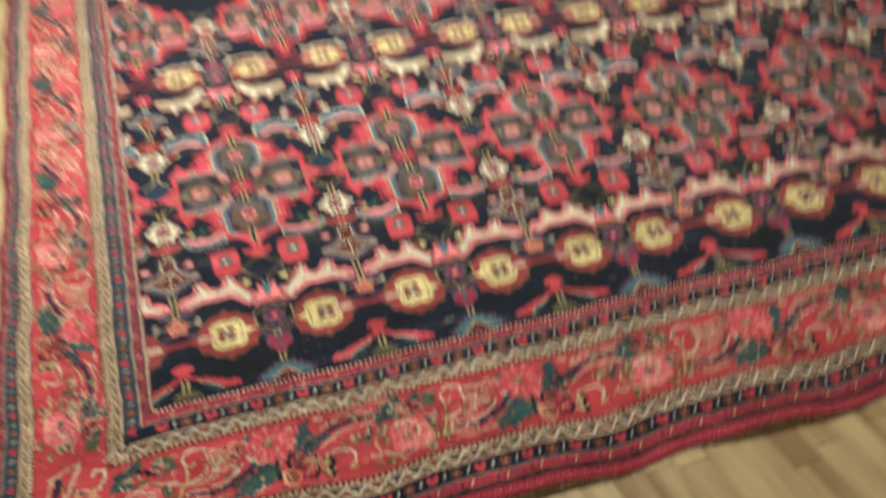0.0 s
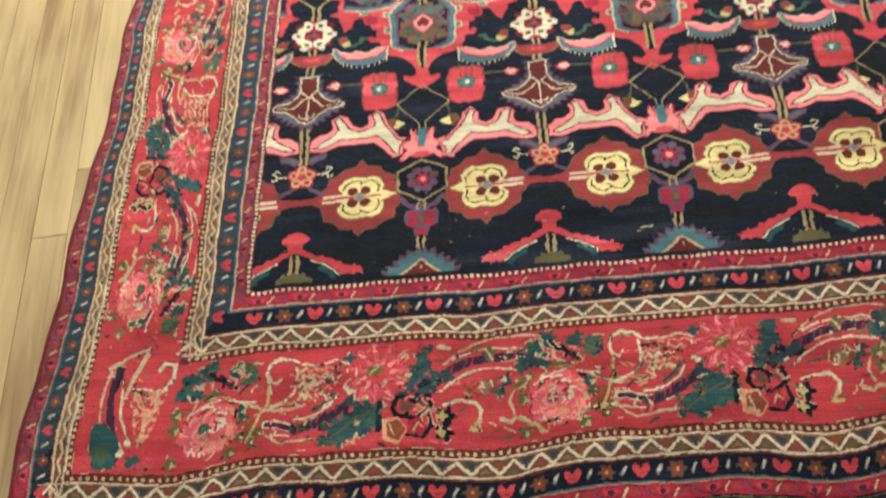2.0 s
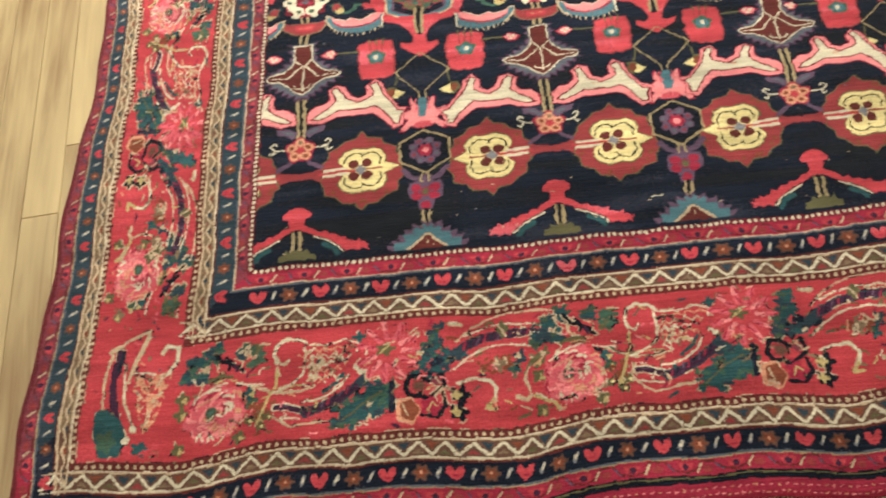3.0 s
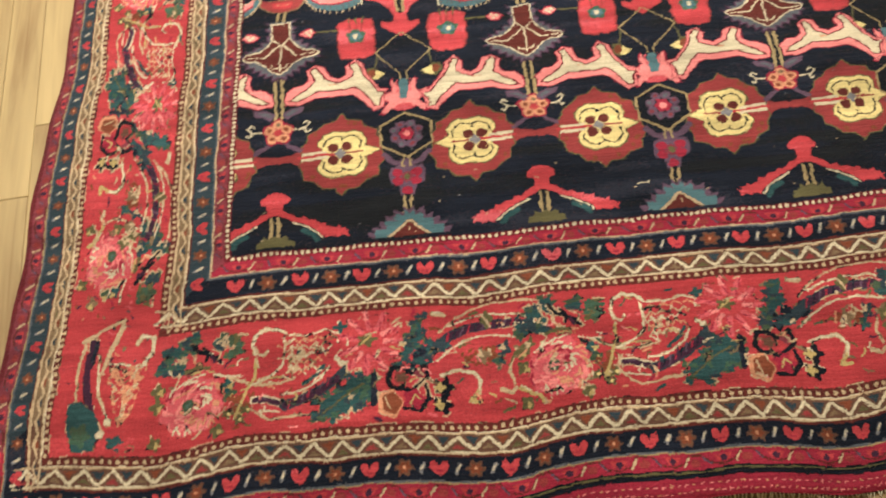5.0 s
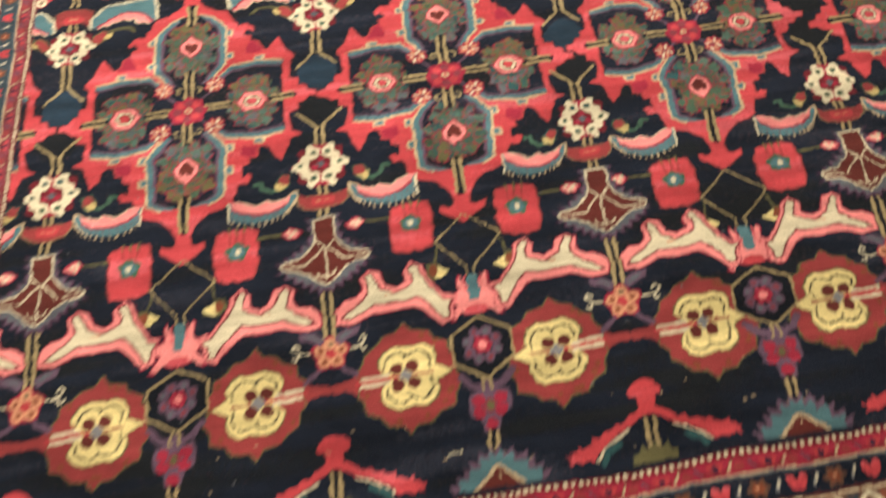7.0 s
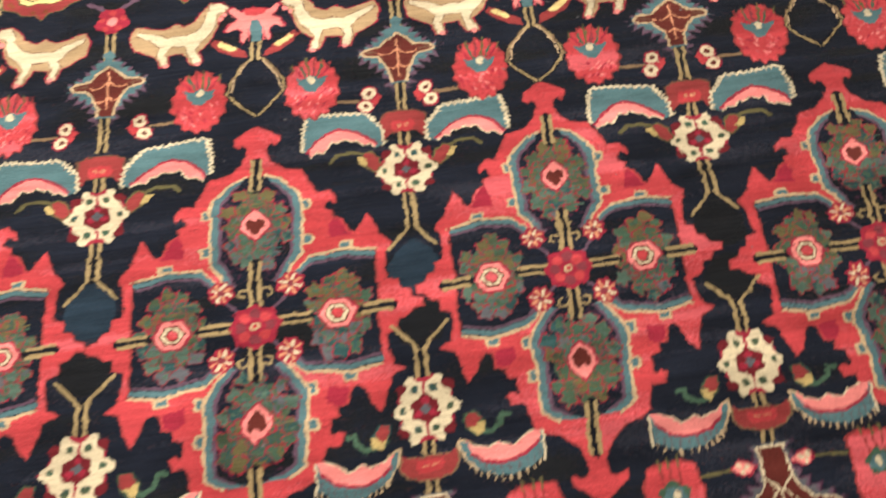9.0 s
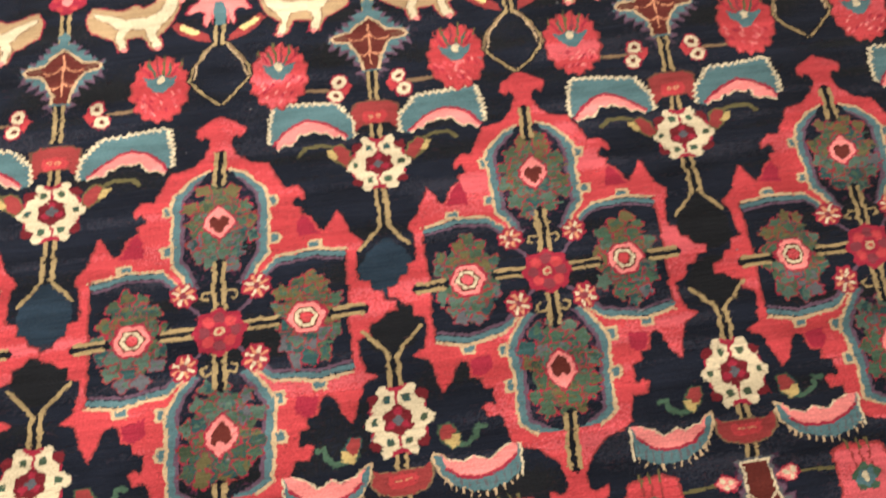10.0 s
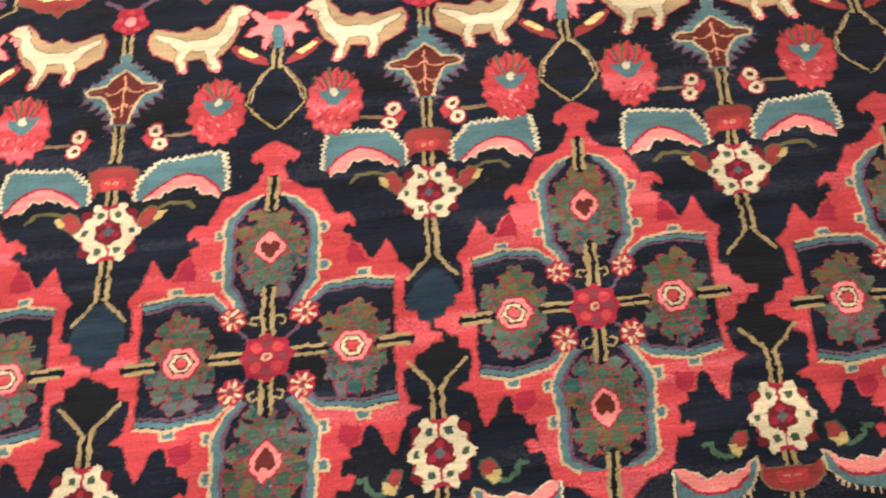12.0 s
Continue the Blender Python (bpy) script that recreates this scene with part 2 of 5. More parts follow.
# Medallion outlines: right halves, from the upper tip down to the side point and from the lower tip up.
FLAME_UP = [(0, 37.0), (1.5, 36.1), (2.9, 35.0), (3.2, 34.0), (2.6, 33.2), (2.2, 33.8), (1.3, 33.2), (1.3, 31.4), (2.0, 29.8), (3.6, 28.3), (4.6, 27.9), (6.2, 27.6), (7.0, 25.6), (7.8, 24.0), (8.1, 22.8), (9.8, 23.0),
            (10.9, 21.6), (10.8, 20.6), (10.0, 21.4), (9.4, 20.6), (9.2, 19.6), (10.3, 19.0), (10.2, 18.0), (11.4, 17.2), (12.4, 14.6), (13.2, 14.0), (14.2, 15.8), (15.0, 17.5), (15.8, 15.4), (16.5, 13.0), (17.0, 12.4),
            (17.8, 11.4), (17.7, 10.5), (17.1, 9.8), (16.9, 4.8), (18.2, 4.4), (18.4, 2.6), (19.4, 2.4), (20.0, 1.0), (21.4, 0.6)]
FLAME_LOW = [(0, -36.0), (1.4, -34.8), (3.4, -33.0), (3.4, -31.8), (2.0, -32.4), (1.2, -32.0), (1.1, -30.2), (1.9, -28.0), (3.0, -26.6), (3.9, -25.6), (6.0, -24.9), (7.5, -23.8), (7.8, -21.4), (8.4, -19.9), (9.9, -20.0), (10.5, -18.6),
             (9.8, -18.2), (9.2, -18.8), (8.8, -18.4), (8.9, -16.0), (10.1, -15.6), (10.1, -14.2), (11.4, -14.0), (11.8, -11.8), (12.6, -11.4), (13.6, -12.2), (14.3, -14.4), (15.4, -15.8), (16.0, -13.6), (16.8, -10.8), (18.6, -10.0),
             (17.2, -9.2), (16.6, -6.2), (16.6, -4.4), (18.0, -3.8), (18.2, -2.2), (19.4, -1.8), (20.2, -0.7), (21.4, -0.6)]
PANEL_UP = [(0, 27.6), (1.4, 27.4), (3.4, 26.4), (5.6, 23.9), (6.2, 22.2), (6.1, 15.0), (6.0, 11.6), (4.5, 9.4), (3.6, 7.0), (0, 4.0)]
PANEL_LOW = [(0, -23.9), (3.9, -23.6), (6.0, -22.2), (6.2, -16.0), (6.6, -11.0), (5.2, -8.4), (3.6, -6.2), (0, -4.0)]
PANEL_SIDE = [(3.6, 6.2), (4.8, 8.0), (7.2, 10.9), (11.8, 11.4), (15.9, 10.4), (15.8, 0.0), (15.9, -8.6), (11.8, -9.5), (6.6, -8.5), (4.8, -6.8), (3.6, -5.0)]


def leaf_bunch(p, x0, y0, rx, ry, up):
    """A loose bunch of green leaves with thin red edges: olive above, bluish green below."""
    rng = random.Random(int(1000 * (p.u + 3 * p.v) + 10 * x0 + y0))
    p.disc(x0, y0, rx * 0.95, ry * 0.95, "green", 9, 0.06, rng.random())

    def tone(x, y):
        h = up * (y - y0) / ry
        if h > 0.4:
            return rng.choice(("olive", "olive", "moss", "green"))
        if h < -0.25:
            return rng.choice(("moss", "sage", "dteal", "grey_teal", "sage"))
        return rng.choice(("green", "moss", "sage", "green", "olive"))

    for ring, count in ((1.0, 13), (0.66, 9), (0.42, 5)):
        turn = rng.random() * 6.28
        for n in range(count):
            t = turn + n * 6.2832 / count + rng.uniform(-0.16, 0.16)
            far = ring * rng.uniform(0.88, 1.1)
            x, y = x0 + rx * far * math.cos(t), y0 + ry * far * math.sin(t)
            a, b = rx * rng.uniform(0.17, 0.28), ry * rng.uniform(0.13, 0.2)
            lobes, spin = rng.choice((3, 4, 5)), rng.random() * 6.28
            p.disc(x, y, a + 0.17, b + 0.18, rng.choice(("crimson", "madder", "dusty")), lobes, 0.2, spin)
            p.disc(x, y, a, b, tone(x, y), lobes, 0.2, spin)
            p.disc(x + 0.2, y + 0.1, a * 0.7, b * 0.7, tone(x, y), lobes, 0.3, spin + 1, 0.5)
    for n in range(34):
        t, far = rng.random() * 6.283, rng.random() ** 0.5
        x, y = x0 + rx * far * math.cos(t), y0 + ry * far * math.sin(t)
        p.line([(x, y), (x + rng.uniform(0.4, 1.5), y + rng.uniform(-0.2, 0.2))], 0.34, tone(x, y) if n % 5 else "madder")


def heart_drop(p, y0, s):
    """The pink drop with a dark heart in it."""
    p.poly([(0, y0 + s * 3.3), (0.9, y0 + s * 2.2), (2.0, y0 + s * 0.9), (2.1, y0 - s * 0.8), (1.2, y0 - s * 2.2), (0, y0 - s * 3.4)], "crimson", True)
    p.poly([(0, y0 + s * 2.9), (0.8, y0 + s * 2.0), (1.75, y0 + s * 0.8), (1.85, y0 - s * 0.7), (1.0, y0 - s * 2.0), (0, y0 - s * 3.0)], "pink", True)
    p.poly([(0, y0 + s * 0.5), (0.6, y0 + s * 1.1), (1.25, y0 + s * 0.5), (1.2, y0 - s * 0.6), (0.5, y0 - s * 1.7), (0, y0 - s * 2.2)], "brown", True)


def double_stem(p, x0, y0, x1, y1, width=1.9):
    """Two tan strands with a dark line between them."""
    dx, dy = x1 - x0, y1 - y0
    far = math.hypot(dx, dy)
    nx, ny = -dy / far * width * 0.31, dx / far * width * 0.31
    p.line([(x0, y0), (x1, y1)], width * 0.9, "black")
    for k in (1, -1):
        p.line([(x0 + k * nx, y0 + k * ny), (x1 + k * nx, y1 + k * ny)], width * 0.37, "tan")


def panel_edge(p, pts, notches):
    """A thin cream line round a panel with a teal band inside it, and small square notches."""
    for x, y in notches:
        p.disc(x, y, 0.95, 1.0, "sand", 0, 0, 0, 1.0, 5.0)
        p.disc(x * 0.985, y, 0.62, 0.66, "teal", 0, 0, 0, 1.0, 5.0)
    p.line(pts, 0.62, "sand")


def medallion(u, v, k=1.0):
    p = Pen(u, v, k)
    top = p.part("medallion", None, "crimson flame-edged medallion with four palmette panels")
    outline = FLAME_UP + list(reversed(FLAME_LOW))
    p.line(outline, 0.5, "madder")
    p.line([(-x, y) for x, y in outline], 0.5, "madder")
    body = "rosered" if v < 1.5 else "red"
    p.poly(outline, body, True)
    for a in (1, -1):
        p.poly([(a * 10.4, 17.8), (a * 11.2, 17.0), (a * 12.3, 14.4), (a * 12.8, 13.8), (a * 9.6, 13.6), (a * 9.8, 16.0)], "crimson")
        p.poly([(a * 11.6, -11.6), (a * 11.2, -13.8), (a * 9.8, -14.2), (a * 8.8, -13.2), (a * 9.0, -11.2)], "crimson")
    for s, pts in ((1, PANEL_UP), (-1, PANEL_LOW)):
        p.part("petal_panel", top)
        rim = pts[1:-1]
        notch = ((6.5, 20.9), (6.6, 13.9)) if s > 0 else ((6.7, -16.4), (6.9, -11.0))
        for a in (1, -1):
            panel_edge(p, [(a * x, y) for x, y in rim], [(a * x, y) for x, y in notch])
        c = (0, s * (16.5 if s > 0 else 14.5))
        p.poly(grown(pts, 0.97, c, 0.985), "teal", True)
        p.poly(grown(pts, 0.83, c, 0.93), "purple", True)
        p.poly(grown(pts, 0.75, c, 0.90), "navy", True)
        p.poly(grown(pts, 0.72, c, 0.86), "plum", True, 0.30)
        # the corners nearest to the stem stay dark
        p.poly([(0, pts[0][1]), (1.6, pts[1][1] - s * 0.2), (2.8, s * (24.4 if s > 0 else 22.6)), (0, s * 21)], "navy", True)
        p.part("palmette", top)
        if s > 0:
            leaf_bunch(p, 0, 17.4, 4.0, 6.9, 1)
            heart_drop(p, 18.2, 1)
        else:
            leaf_bunch(p, 0, -14.8, 4.1, 6.6, -1)
            heart_drop(p, -15.1, -1)
    for s in (1, -1):
        p.part("petal_panel", top)
        side = [(s * x, y) for x, y in PANEL_SIDE]
        panel_edge(p, side[:5], [(s * 11.9, 11.7)])
        panel_edge(p, side[6:], [(s * 11.8, -9.8)])
        p.line(side[4:7], 0.4, "madder")
        p.poly(grown(side, 0.975, (s * 11, 0.5)), "navy")
        for run, sag in ((PANEL_SIDE[1:5], -1), (PANEL_SIDE[6:10], 1)):
            p.line([(s * x * 0.98, y + sag * 0.75) for x, y in run], 1.0, "teal")
            p.line([(s * x * 0.97, y + sag * 1.5) for x, y in run], 0.55, "purple")
        p.part("palmette", top)
        leaf_bunch(p, s * 10.6, 0.4, 3.7, 6.6, 1)
        p.disc(s * 10.6, 0.3, 2.45, 2.7, "crimson", 6, 0.05)
        p.disc(s * 10.6, 0.3, 2.15, 2.4, "pink", 6, 0.05)
        p.disc(s * 10.6, 0.3, 1.55, 1.75, "brown", 6, 0.05)
        p.disc(s * 10.6, 0.3, 1.35, 1.5, "cream", 6, 0.05)
        p.disc(s * 10.6, 0.3, 0.95, 1.05, "brown", 6, 0.05)
        p.disc(s * 10.6, 0.3, 0.75, 0.85, "rosered")
    p.id = top
    p.poly([(0, 8.6), (3.0, 6.8), (4.3, 5.6), (6.2, 3.4), (6.8, 0), (6.2, -3.0), (4.3, -4.9), (3.0, -6.2), (0, -8.0)], "navy", True)
    for a in (1, -1):
        p.both([(4.2, a * 5.0), (2.0, a * 2.4)], 0.55, "purple")
    p.part("stem", top)
    for s, a, b in ((1, 24.9, 30.2), (-1, 21.5, 29.0)):
        double_stem(p, 0, s * a, 0, s * b)
        double_stem(p, 0, s * 3.2, 0, s * (10.8 if s > 0 else 8.2))
        p.both([(0.9, s * 6.2), (1.9, s * 6.3), (2.2, s * 5.4), (1.6, s * 5.0)], 0.42, "tan")
    for s in (1, -1):
        double_stem(p, s * 3.0, 0.3, s * 6.9, 0.3)
        double_stem(p, s * 13.9, 0.2, s * 17.4, 0.2, 2.1)
    p.part("rosette", top, "crimson rosette at the medallion's heart")
    p.disc(0, 0, 3.2, 3.5, "crimson", 8, 0.07)
    for q in range(8):
        a = q * 0.785
        p.disc(1.9 * math.cos(a), 2.1 * math.sin(a), 0.75, 0.85, "rosered" if q % 2 else "dusty")
    p.disc(0, 0, 0.62, 0.66, "sand")
    p.disc(0, 0, 0.3, 0.32, "red")
    for a in (1, -1):
        for b in (6.4, -4.7):
            p.part("small_rosette", top)
            x0, y0 = a * 4.4, b
            p.disc(x0, y0, 1.7, 2.0, "crimson", 8, 0.08, 0.39)
            for q in range(8):
                t = q * 0.785 + 0.39
                p.line([(x0 + 0.65 * math.cos(t), y0 + 0.75 * math.sin(t)), (x0 + 1.3 * math.cos(t), y0 + 1.55 * math.sin(t))], 0.55, "cream" if q % 2 else "peach")
            p.disc(x0, y0, 0.42, 0.48, "dusty")


def eight_petals(p):
    """The cream flower: green-eyed petals round a dark red heart."""
    p.part("flower", None, "cream flower with a dark red heart")
    p.disc(0, 0, 3.55, 4.9, "crimson", 8, 0.06, 0.39)
    for a in (1, -1):
        for b in (1, -1):
            p.disc(a * 2.8, b * 3.0, 0.9, 0.9, "dark_red")
    p.poly([(4.5, 0), (3.6, 1.1), (2.9, 0.9), (2.6, -0.9), (3.6, -1.1)], "crimson", True)
    petal = [(0.16, 1.4), (0.16, 3.9), (0.8, 4.1), (1.3, 4.9), (2.0, 5.0), (2.4, 4.2), (2.1, 3.5), (2.3, 2.9), (3.1, 2.3), (3.3, 1.2), (4.3, 0.5)]
    ring = petal + [(x, -y) for x, y in reversed(petal)]
    p.poly(ring, "cream")
    p.poly([(-x, y) for x, y in ring], "cream")
    for a in (1, -1):
        for b in (1, -1):
            p.disc(a * 1.15, b * 3.0, 0.46, 0.52, "green", 0, 0, 0, 1.0, 4.0)
        p.disc(a * 3.05, 0.1, 0.40, 0.46, "green", 0, 0, 0, 1.0, 4.0)
    p.disc(0, 0, 1.8, 2.0, "dark_red", 6, 0.09, math.pi / 6)
    for q in range(6):
        t = q * math.pi / 3 + math.pi / 6
        p.disc(1.0 * math.cos(t), 1.15 * math.sin(t), 0.5, 0.55, "crimson" if q % 2 else "dark_red")
    p.disc(0, 0, 0.6, 0.7, "grey_teal", 4, 0.15)


def tassels(p, s, points, far, name):
    """Short loose strokes along the ragged lower edge of a leaf."""
    for (ax, ay), (bx, by) in zip(points, points[1:]):
        n = max(1, round(math.hypot(bx - ax, by - ay) / 0.95))
        for k in range(n):
            x, y = ax + (bx - ax) * (k + 0.5) / n, ay + (by - ay) * (k + 0.5) / n
            p.line([(s * x, y + 0.5), (s * x, y - far)], 0.28, name)


def flower_above(u, v, k=1.0):
    """The flower over a medallion row: forked stem below it, red cap and two arched leaves above."""
    p = Pen(u, v, k)
    p.part("branch", None, "forked tan stem")
    double_stem(p, 0, -4.6, 0, -11.6)
    p.both([(0.4, -11.2), (1.0, -12.4), (3.2, -15.4)], 0.66, "tan")
    double_stem(p, 0, 4.4, 0, 7.4, 1.7)
    eight_petals(p)
    p.part("cap", None, "madder red cap with a paler middle")
    cap = [(0, 11.5), (2.0, 11.4), (3.1, 10.6), (3.3, 6.3), (2.4, 6.4), (1.8, 7.4), (0, 7.5)]
    p.poly(grown(cap, 1.1, (0, 9)), "umber", True)
    p.poly(cap, "madder", True)
    p.poly([(0, 9.6), (1.5, 9.6), (1.8, 8.4), (1.3, 7.5), (0, 7.5)], "red", True)
    for a in (-0.5, 0.5):
        p.disc(a, 8.7, 0.34, 0.34, "peach")
        p.disc(a, 8.7, 0.14, 0.14, "crimson")
    for s in (1, -1):
        p.part("arched_leaf", None, "ragged teal leaf lined with pink")
        edge = saw([(s * x, y) for x, y in ((3.3, 5.2), (3.5, 8.2), (4.8, 10.2), (5.6, 11.5), (9.6, 11.8), (13.8, 12.3), (14.5, 9.0), (14.5, 5.6))], s * 0.55, 0.9)
        under = [(s * x, y) for x, y in ((13.8, 4.4), (12.6, 5.2), (11.8, 5.0), (11.0, 5.8), (10.6, 6.9), (9.6, 6.5), (8.6, 7.0), (7.6, 6.3), (7.0, 6.4), (6.2, 5.4), (5.4, 5.6), (4.4, 4.8))]
        p.poly(edge + under, "teal")
        p.line(edge, 0.42, "cream")
        arch = [(s * x, y) for x, y in ((4.2, 5.4), (6.5, 7.6), (8.0, 8.6), (9.4, 9.0), (11.2, 8.5), (12.8, 7.2), (14.1, 5.2))]
        p.poly(arch + under, "pink")
        p.line(arch, 0.5, "crimson")
        p.line(under, 0.28, "cream")
        p.part("bud", None, "madder bud on a curled olive stem")
        p.line([(s * 6.2, 3.6), (s * 7.6, 4.2), (s * 9.8, 4.2), (s * 10.8, 3.0)], 0.75, "olive")
        p.poly([(s * x, y) for x, y in ((3.4, 1.0), (3.9, 2.8), (5.2, 4.2), (6.4, 3.8), (6.4, 2.6), (5.8, 1.0), (4.6, 0.0))], "olive")
        p.poly([(s * x, y) for x, y in ((3.6, 1.1), (4.1, 2.6), (5.3, 3.9), (6.2, 3.5), (6.0, 2.4), (5.4, 1.0), (4.6, 0.3))], "madder")
        p.poly([(s * 5.6, 1.8), (s * 6.4, 3.2), (s * 7.2, 3.2), (s * 6.8, 1.9), (s * 6.1, 1.4)], "gold")


def flower_below(u, v, k=1.0):
    """The flower under a medallion row: forked stem above it, red bowl and two fringed leaves below."""
    p = Pen(u, v, k)
    p.part("branch", None, "forked tan stem")
    double_stem(p, 0, 4.4, 0, 9.4)
    p.both([(0.4, 9.0), (1.2, 10.4), (3.6, 13.2)], 0.62, "tan")
    double_stem(p, 0, -4.4, 0, -7.0, 1.7)
    double_stem(p, 0, -9.6, 0, -13.2, 1.7)
    eight_petals(p)
    p.part("bowl", None, "small madder red bowl with an olive edge")
    bowl = [(0, -6.9), (2.6, -6.9), (3.6, -6.2), (3.7, -8.2), (2.6, -9.6), (1.2, -10.1), (0, -10.1)]
    p.poly(grown(bowl, 1.1, (0, -8.4)), "walnut", True)
    p.poly(bowl, "madder", True)
    p.poly([(0, -7.4), (1.9, -7.4), (1.6, -9.0), (0, -9.2)], "red", True)
    p.both([(0.3, -8.2), (0.9, -8.1)], 0.3, "peach")
    for s in (1, -1):
        p.part("fringed_leaf", None, "teal leaf lined with pink and fringed in cream")
        low = [(3.9, -6.6), (4.7, -8.4), (5.8, -9.8), (8.2, -11.0), (10.4, -11.3), (12.6, -10.6), (14.2, -9.4)]
        upper = [(14.3, -5.6), (13.2, -5.5), (11.6, -6.4), (10.5, -7.4), (9.4, -6.9), (8.6, -6.5), (7.6, -7.2), (6.6, -6.8), (5.6, -6.5), (4.7, -5.6), (3.9, -5.2)]
        tassels(p, s, low[1:], 0.75, "sand")
        p.poly([(s * x, y) for x, y in low + upper], "teal")
        p.line([(s * x, y) for x, y in upper[-3:] + low[:3]], 0.4, "sand")
        p.line([(s * 14.4, -10.0), (s * 14.5, -5.8)], 0.4, "cream")
        tassels(p, s, [(x, y + 0.9) for x, y in low[2:]], 0.5, "grey_teal")
        pink = upper[:-1] + [(5.4, -7.6), (6.8, -8.9), (8.6, -9.4), (10.4, -9.3), (12.2, -8.6), (13.8, -7.2)]
        p.poly([(s * x, y) for x, y in pink], "pink")
        p.line([(s * x, y) for x, y in pink[-6:]], 0.5, "crimson")
        p.line([(s * x, y) for x, y in upper[1:9]], 0.25, "cream")
        p.part("bud", None, "madder bud on a curled green stem")
        p.line([(s * 6.0, -4.4), (s * 7.8, -4.7), (s * 9.2, -3.8), (s * 9.4, -2.4), (s * 10.3, -2.6)], 0.95, "moss")
        p.poly([(s * x, y) for x, y in ((4.6, -1.4), (6.2, -1.2), (7.2, -2.6), (7.4, -4.2), (6.2, -5.0), (4.9, -3.8))], "green")
        p.poly([(s * 4.9, -3.2), (s * 7.2, -3.0), (s * 7.2, -4.4), (s * 6.2, -4.9)], "gold")
        p.poly([(s * x, y) for x, y in ((4.9, -1.6), (6.0, -1.4), (6.8, -2.6), (6.0, -3.6), (5.0, -3.5))], "madder")


def palmette_below(u, v):
    """The long-necked palmette between the deer."""
    p = Pen(u, v)
    p.part("shield_palmette", None, "dark brown palmette in a ragged grey-blue halo")
    rim = saw([(2.6, 9.2), (2.6, 5.4), (4.6, 3.2), (7.0, 1.4), (7.0, -0.8), (4.6, -3.0), (2.4, -4.8), (0, -6.2)], -1.1, 1.6)
    p.poly([(0, 9.4)] + grown(rim, 1.12, (0, 2)), "plum", True)
    p.poly([(0, 9.4)] + grown(rim, 1.06, (0, 2)), "purple", True)
    p.poly([(0, 9.9)] + saw([(2.4, 9.7), (2.3, 5.2), (4.4, 3.0), (7.0, 1.5), (7.0, -0.9), (4.4, -2.8), (2.1, -4.7), (0, -5.9)], -0.8, 1.4), "grey_teal", True)
    half = [(0, 9.4), (1.6, 9.4), (1.6, 5.2), (2.3, 3.6), (3.9, 1.7), (6.2, 1.2), (6.9, 0.6), (6.4, -0.4), (4.4, -0.6), (2.6, -2.0), (1.4, -3.5), (0, -4.6)]
    p.poly(half, "brown", True)
    p.both(half[1:], 0.38, "cream")
    p.line([(-1.6, 9.4), (1.6, 9.4)], 0.4, "cream")
    p.both([(1.3, 4.8), (0.3, 3.3), (1.9, 1.4), (2.8, 0.2), (6.0, 0.4)], 0.36, "cream")
    p.line([(0, 3.3), (0, -3.4)], 0.36, "cream")
    p.both([(0, -2.9), (1.1, -2.6), (1.5, -1.9)], 0.34, "cream")


def palmette_above(u, v):
    """The diamond palmette under the standing deer."""
    p = Pen(u, v)
    p.part("shield_palmette", None, "dark brown diamond palmette in a ragged teal halo")
    double_stem(p, 0, -4.6, 0, -12.0, 1.7)
    double_stem(p, 0, 8.6, 0, 13.0, 1.7)
    rim = saw([(1.0, 8.6), (2.8, 6.6), (4.8, 4.0), (7.2, 2.2), (7.2, 0.4), (4.8, -1.6), (2.8, -3.6), (2.2, -7.0), (1.1, -7.6)], -1.7, 1.75)
    p.poly([(0, 9.2)] + rim + [(1.0, -4.6), (0, -4.6)], "purple", True)
    p.poly([(0, 9.6)] + saw([(0.9, 8.8), (2.2, 6.6), (3.9, 4.3), (6.2, 2.6), (6.3, 0.9), (4.2, -0.7), (2.2, -2.8), (1.5, -5.2)], -1.0, 1.75) + [(0, -5)], "teal", True)
    half = [(0, 5.9), (1.4, 4.7), (2.7, 3.0), (4.9, 2.6), (5.5, 1.9), (5.1, 1.2), (3.0, 0.9), (2.2, -0.6), (1.4, -2.4), (1.15, -4.7)]
    p.poly(half, "brown", True)
    p.both(half, 0.5, "sand")
    p.line([(0, 4.6), (0, -3.4)], 0.34, "peach")
    p.both([(0, 2.6), (1.0, 1.4), (2.2, 1.2), (2.8, 1.6)], 0.34, "peach")
    p.both([(0, -1.0), (0.9, -1.8), (1.6, -1.4)], 0.34, "peach")
    p.both([(3.4, 1.9), (4.8, 2.0)], 0.6, "umber")


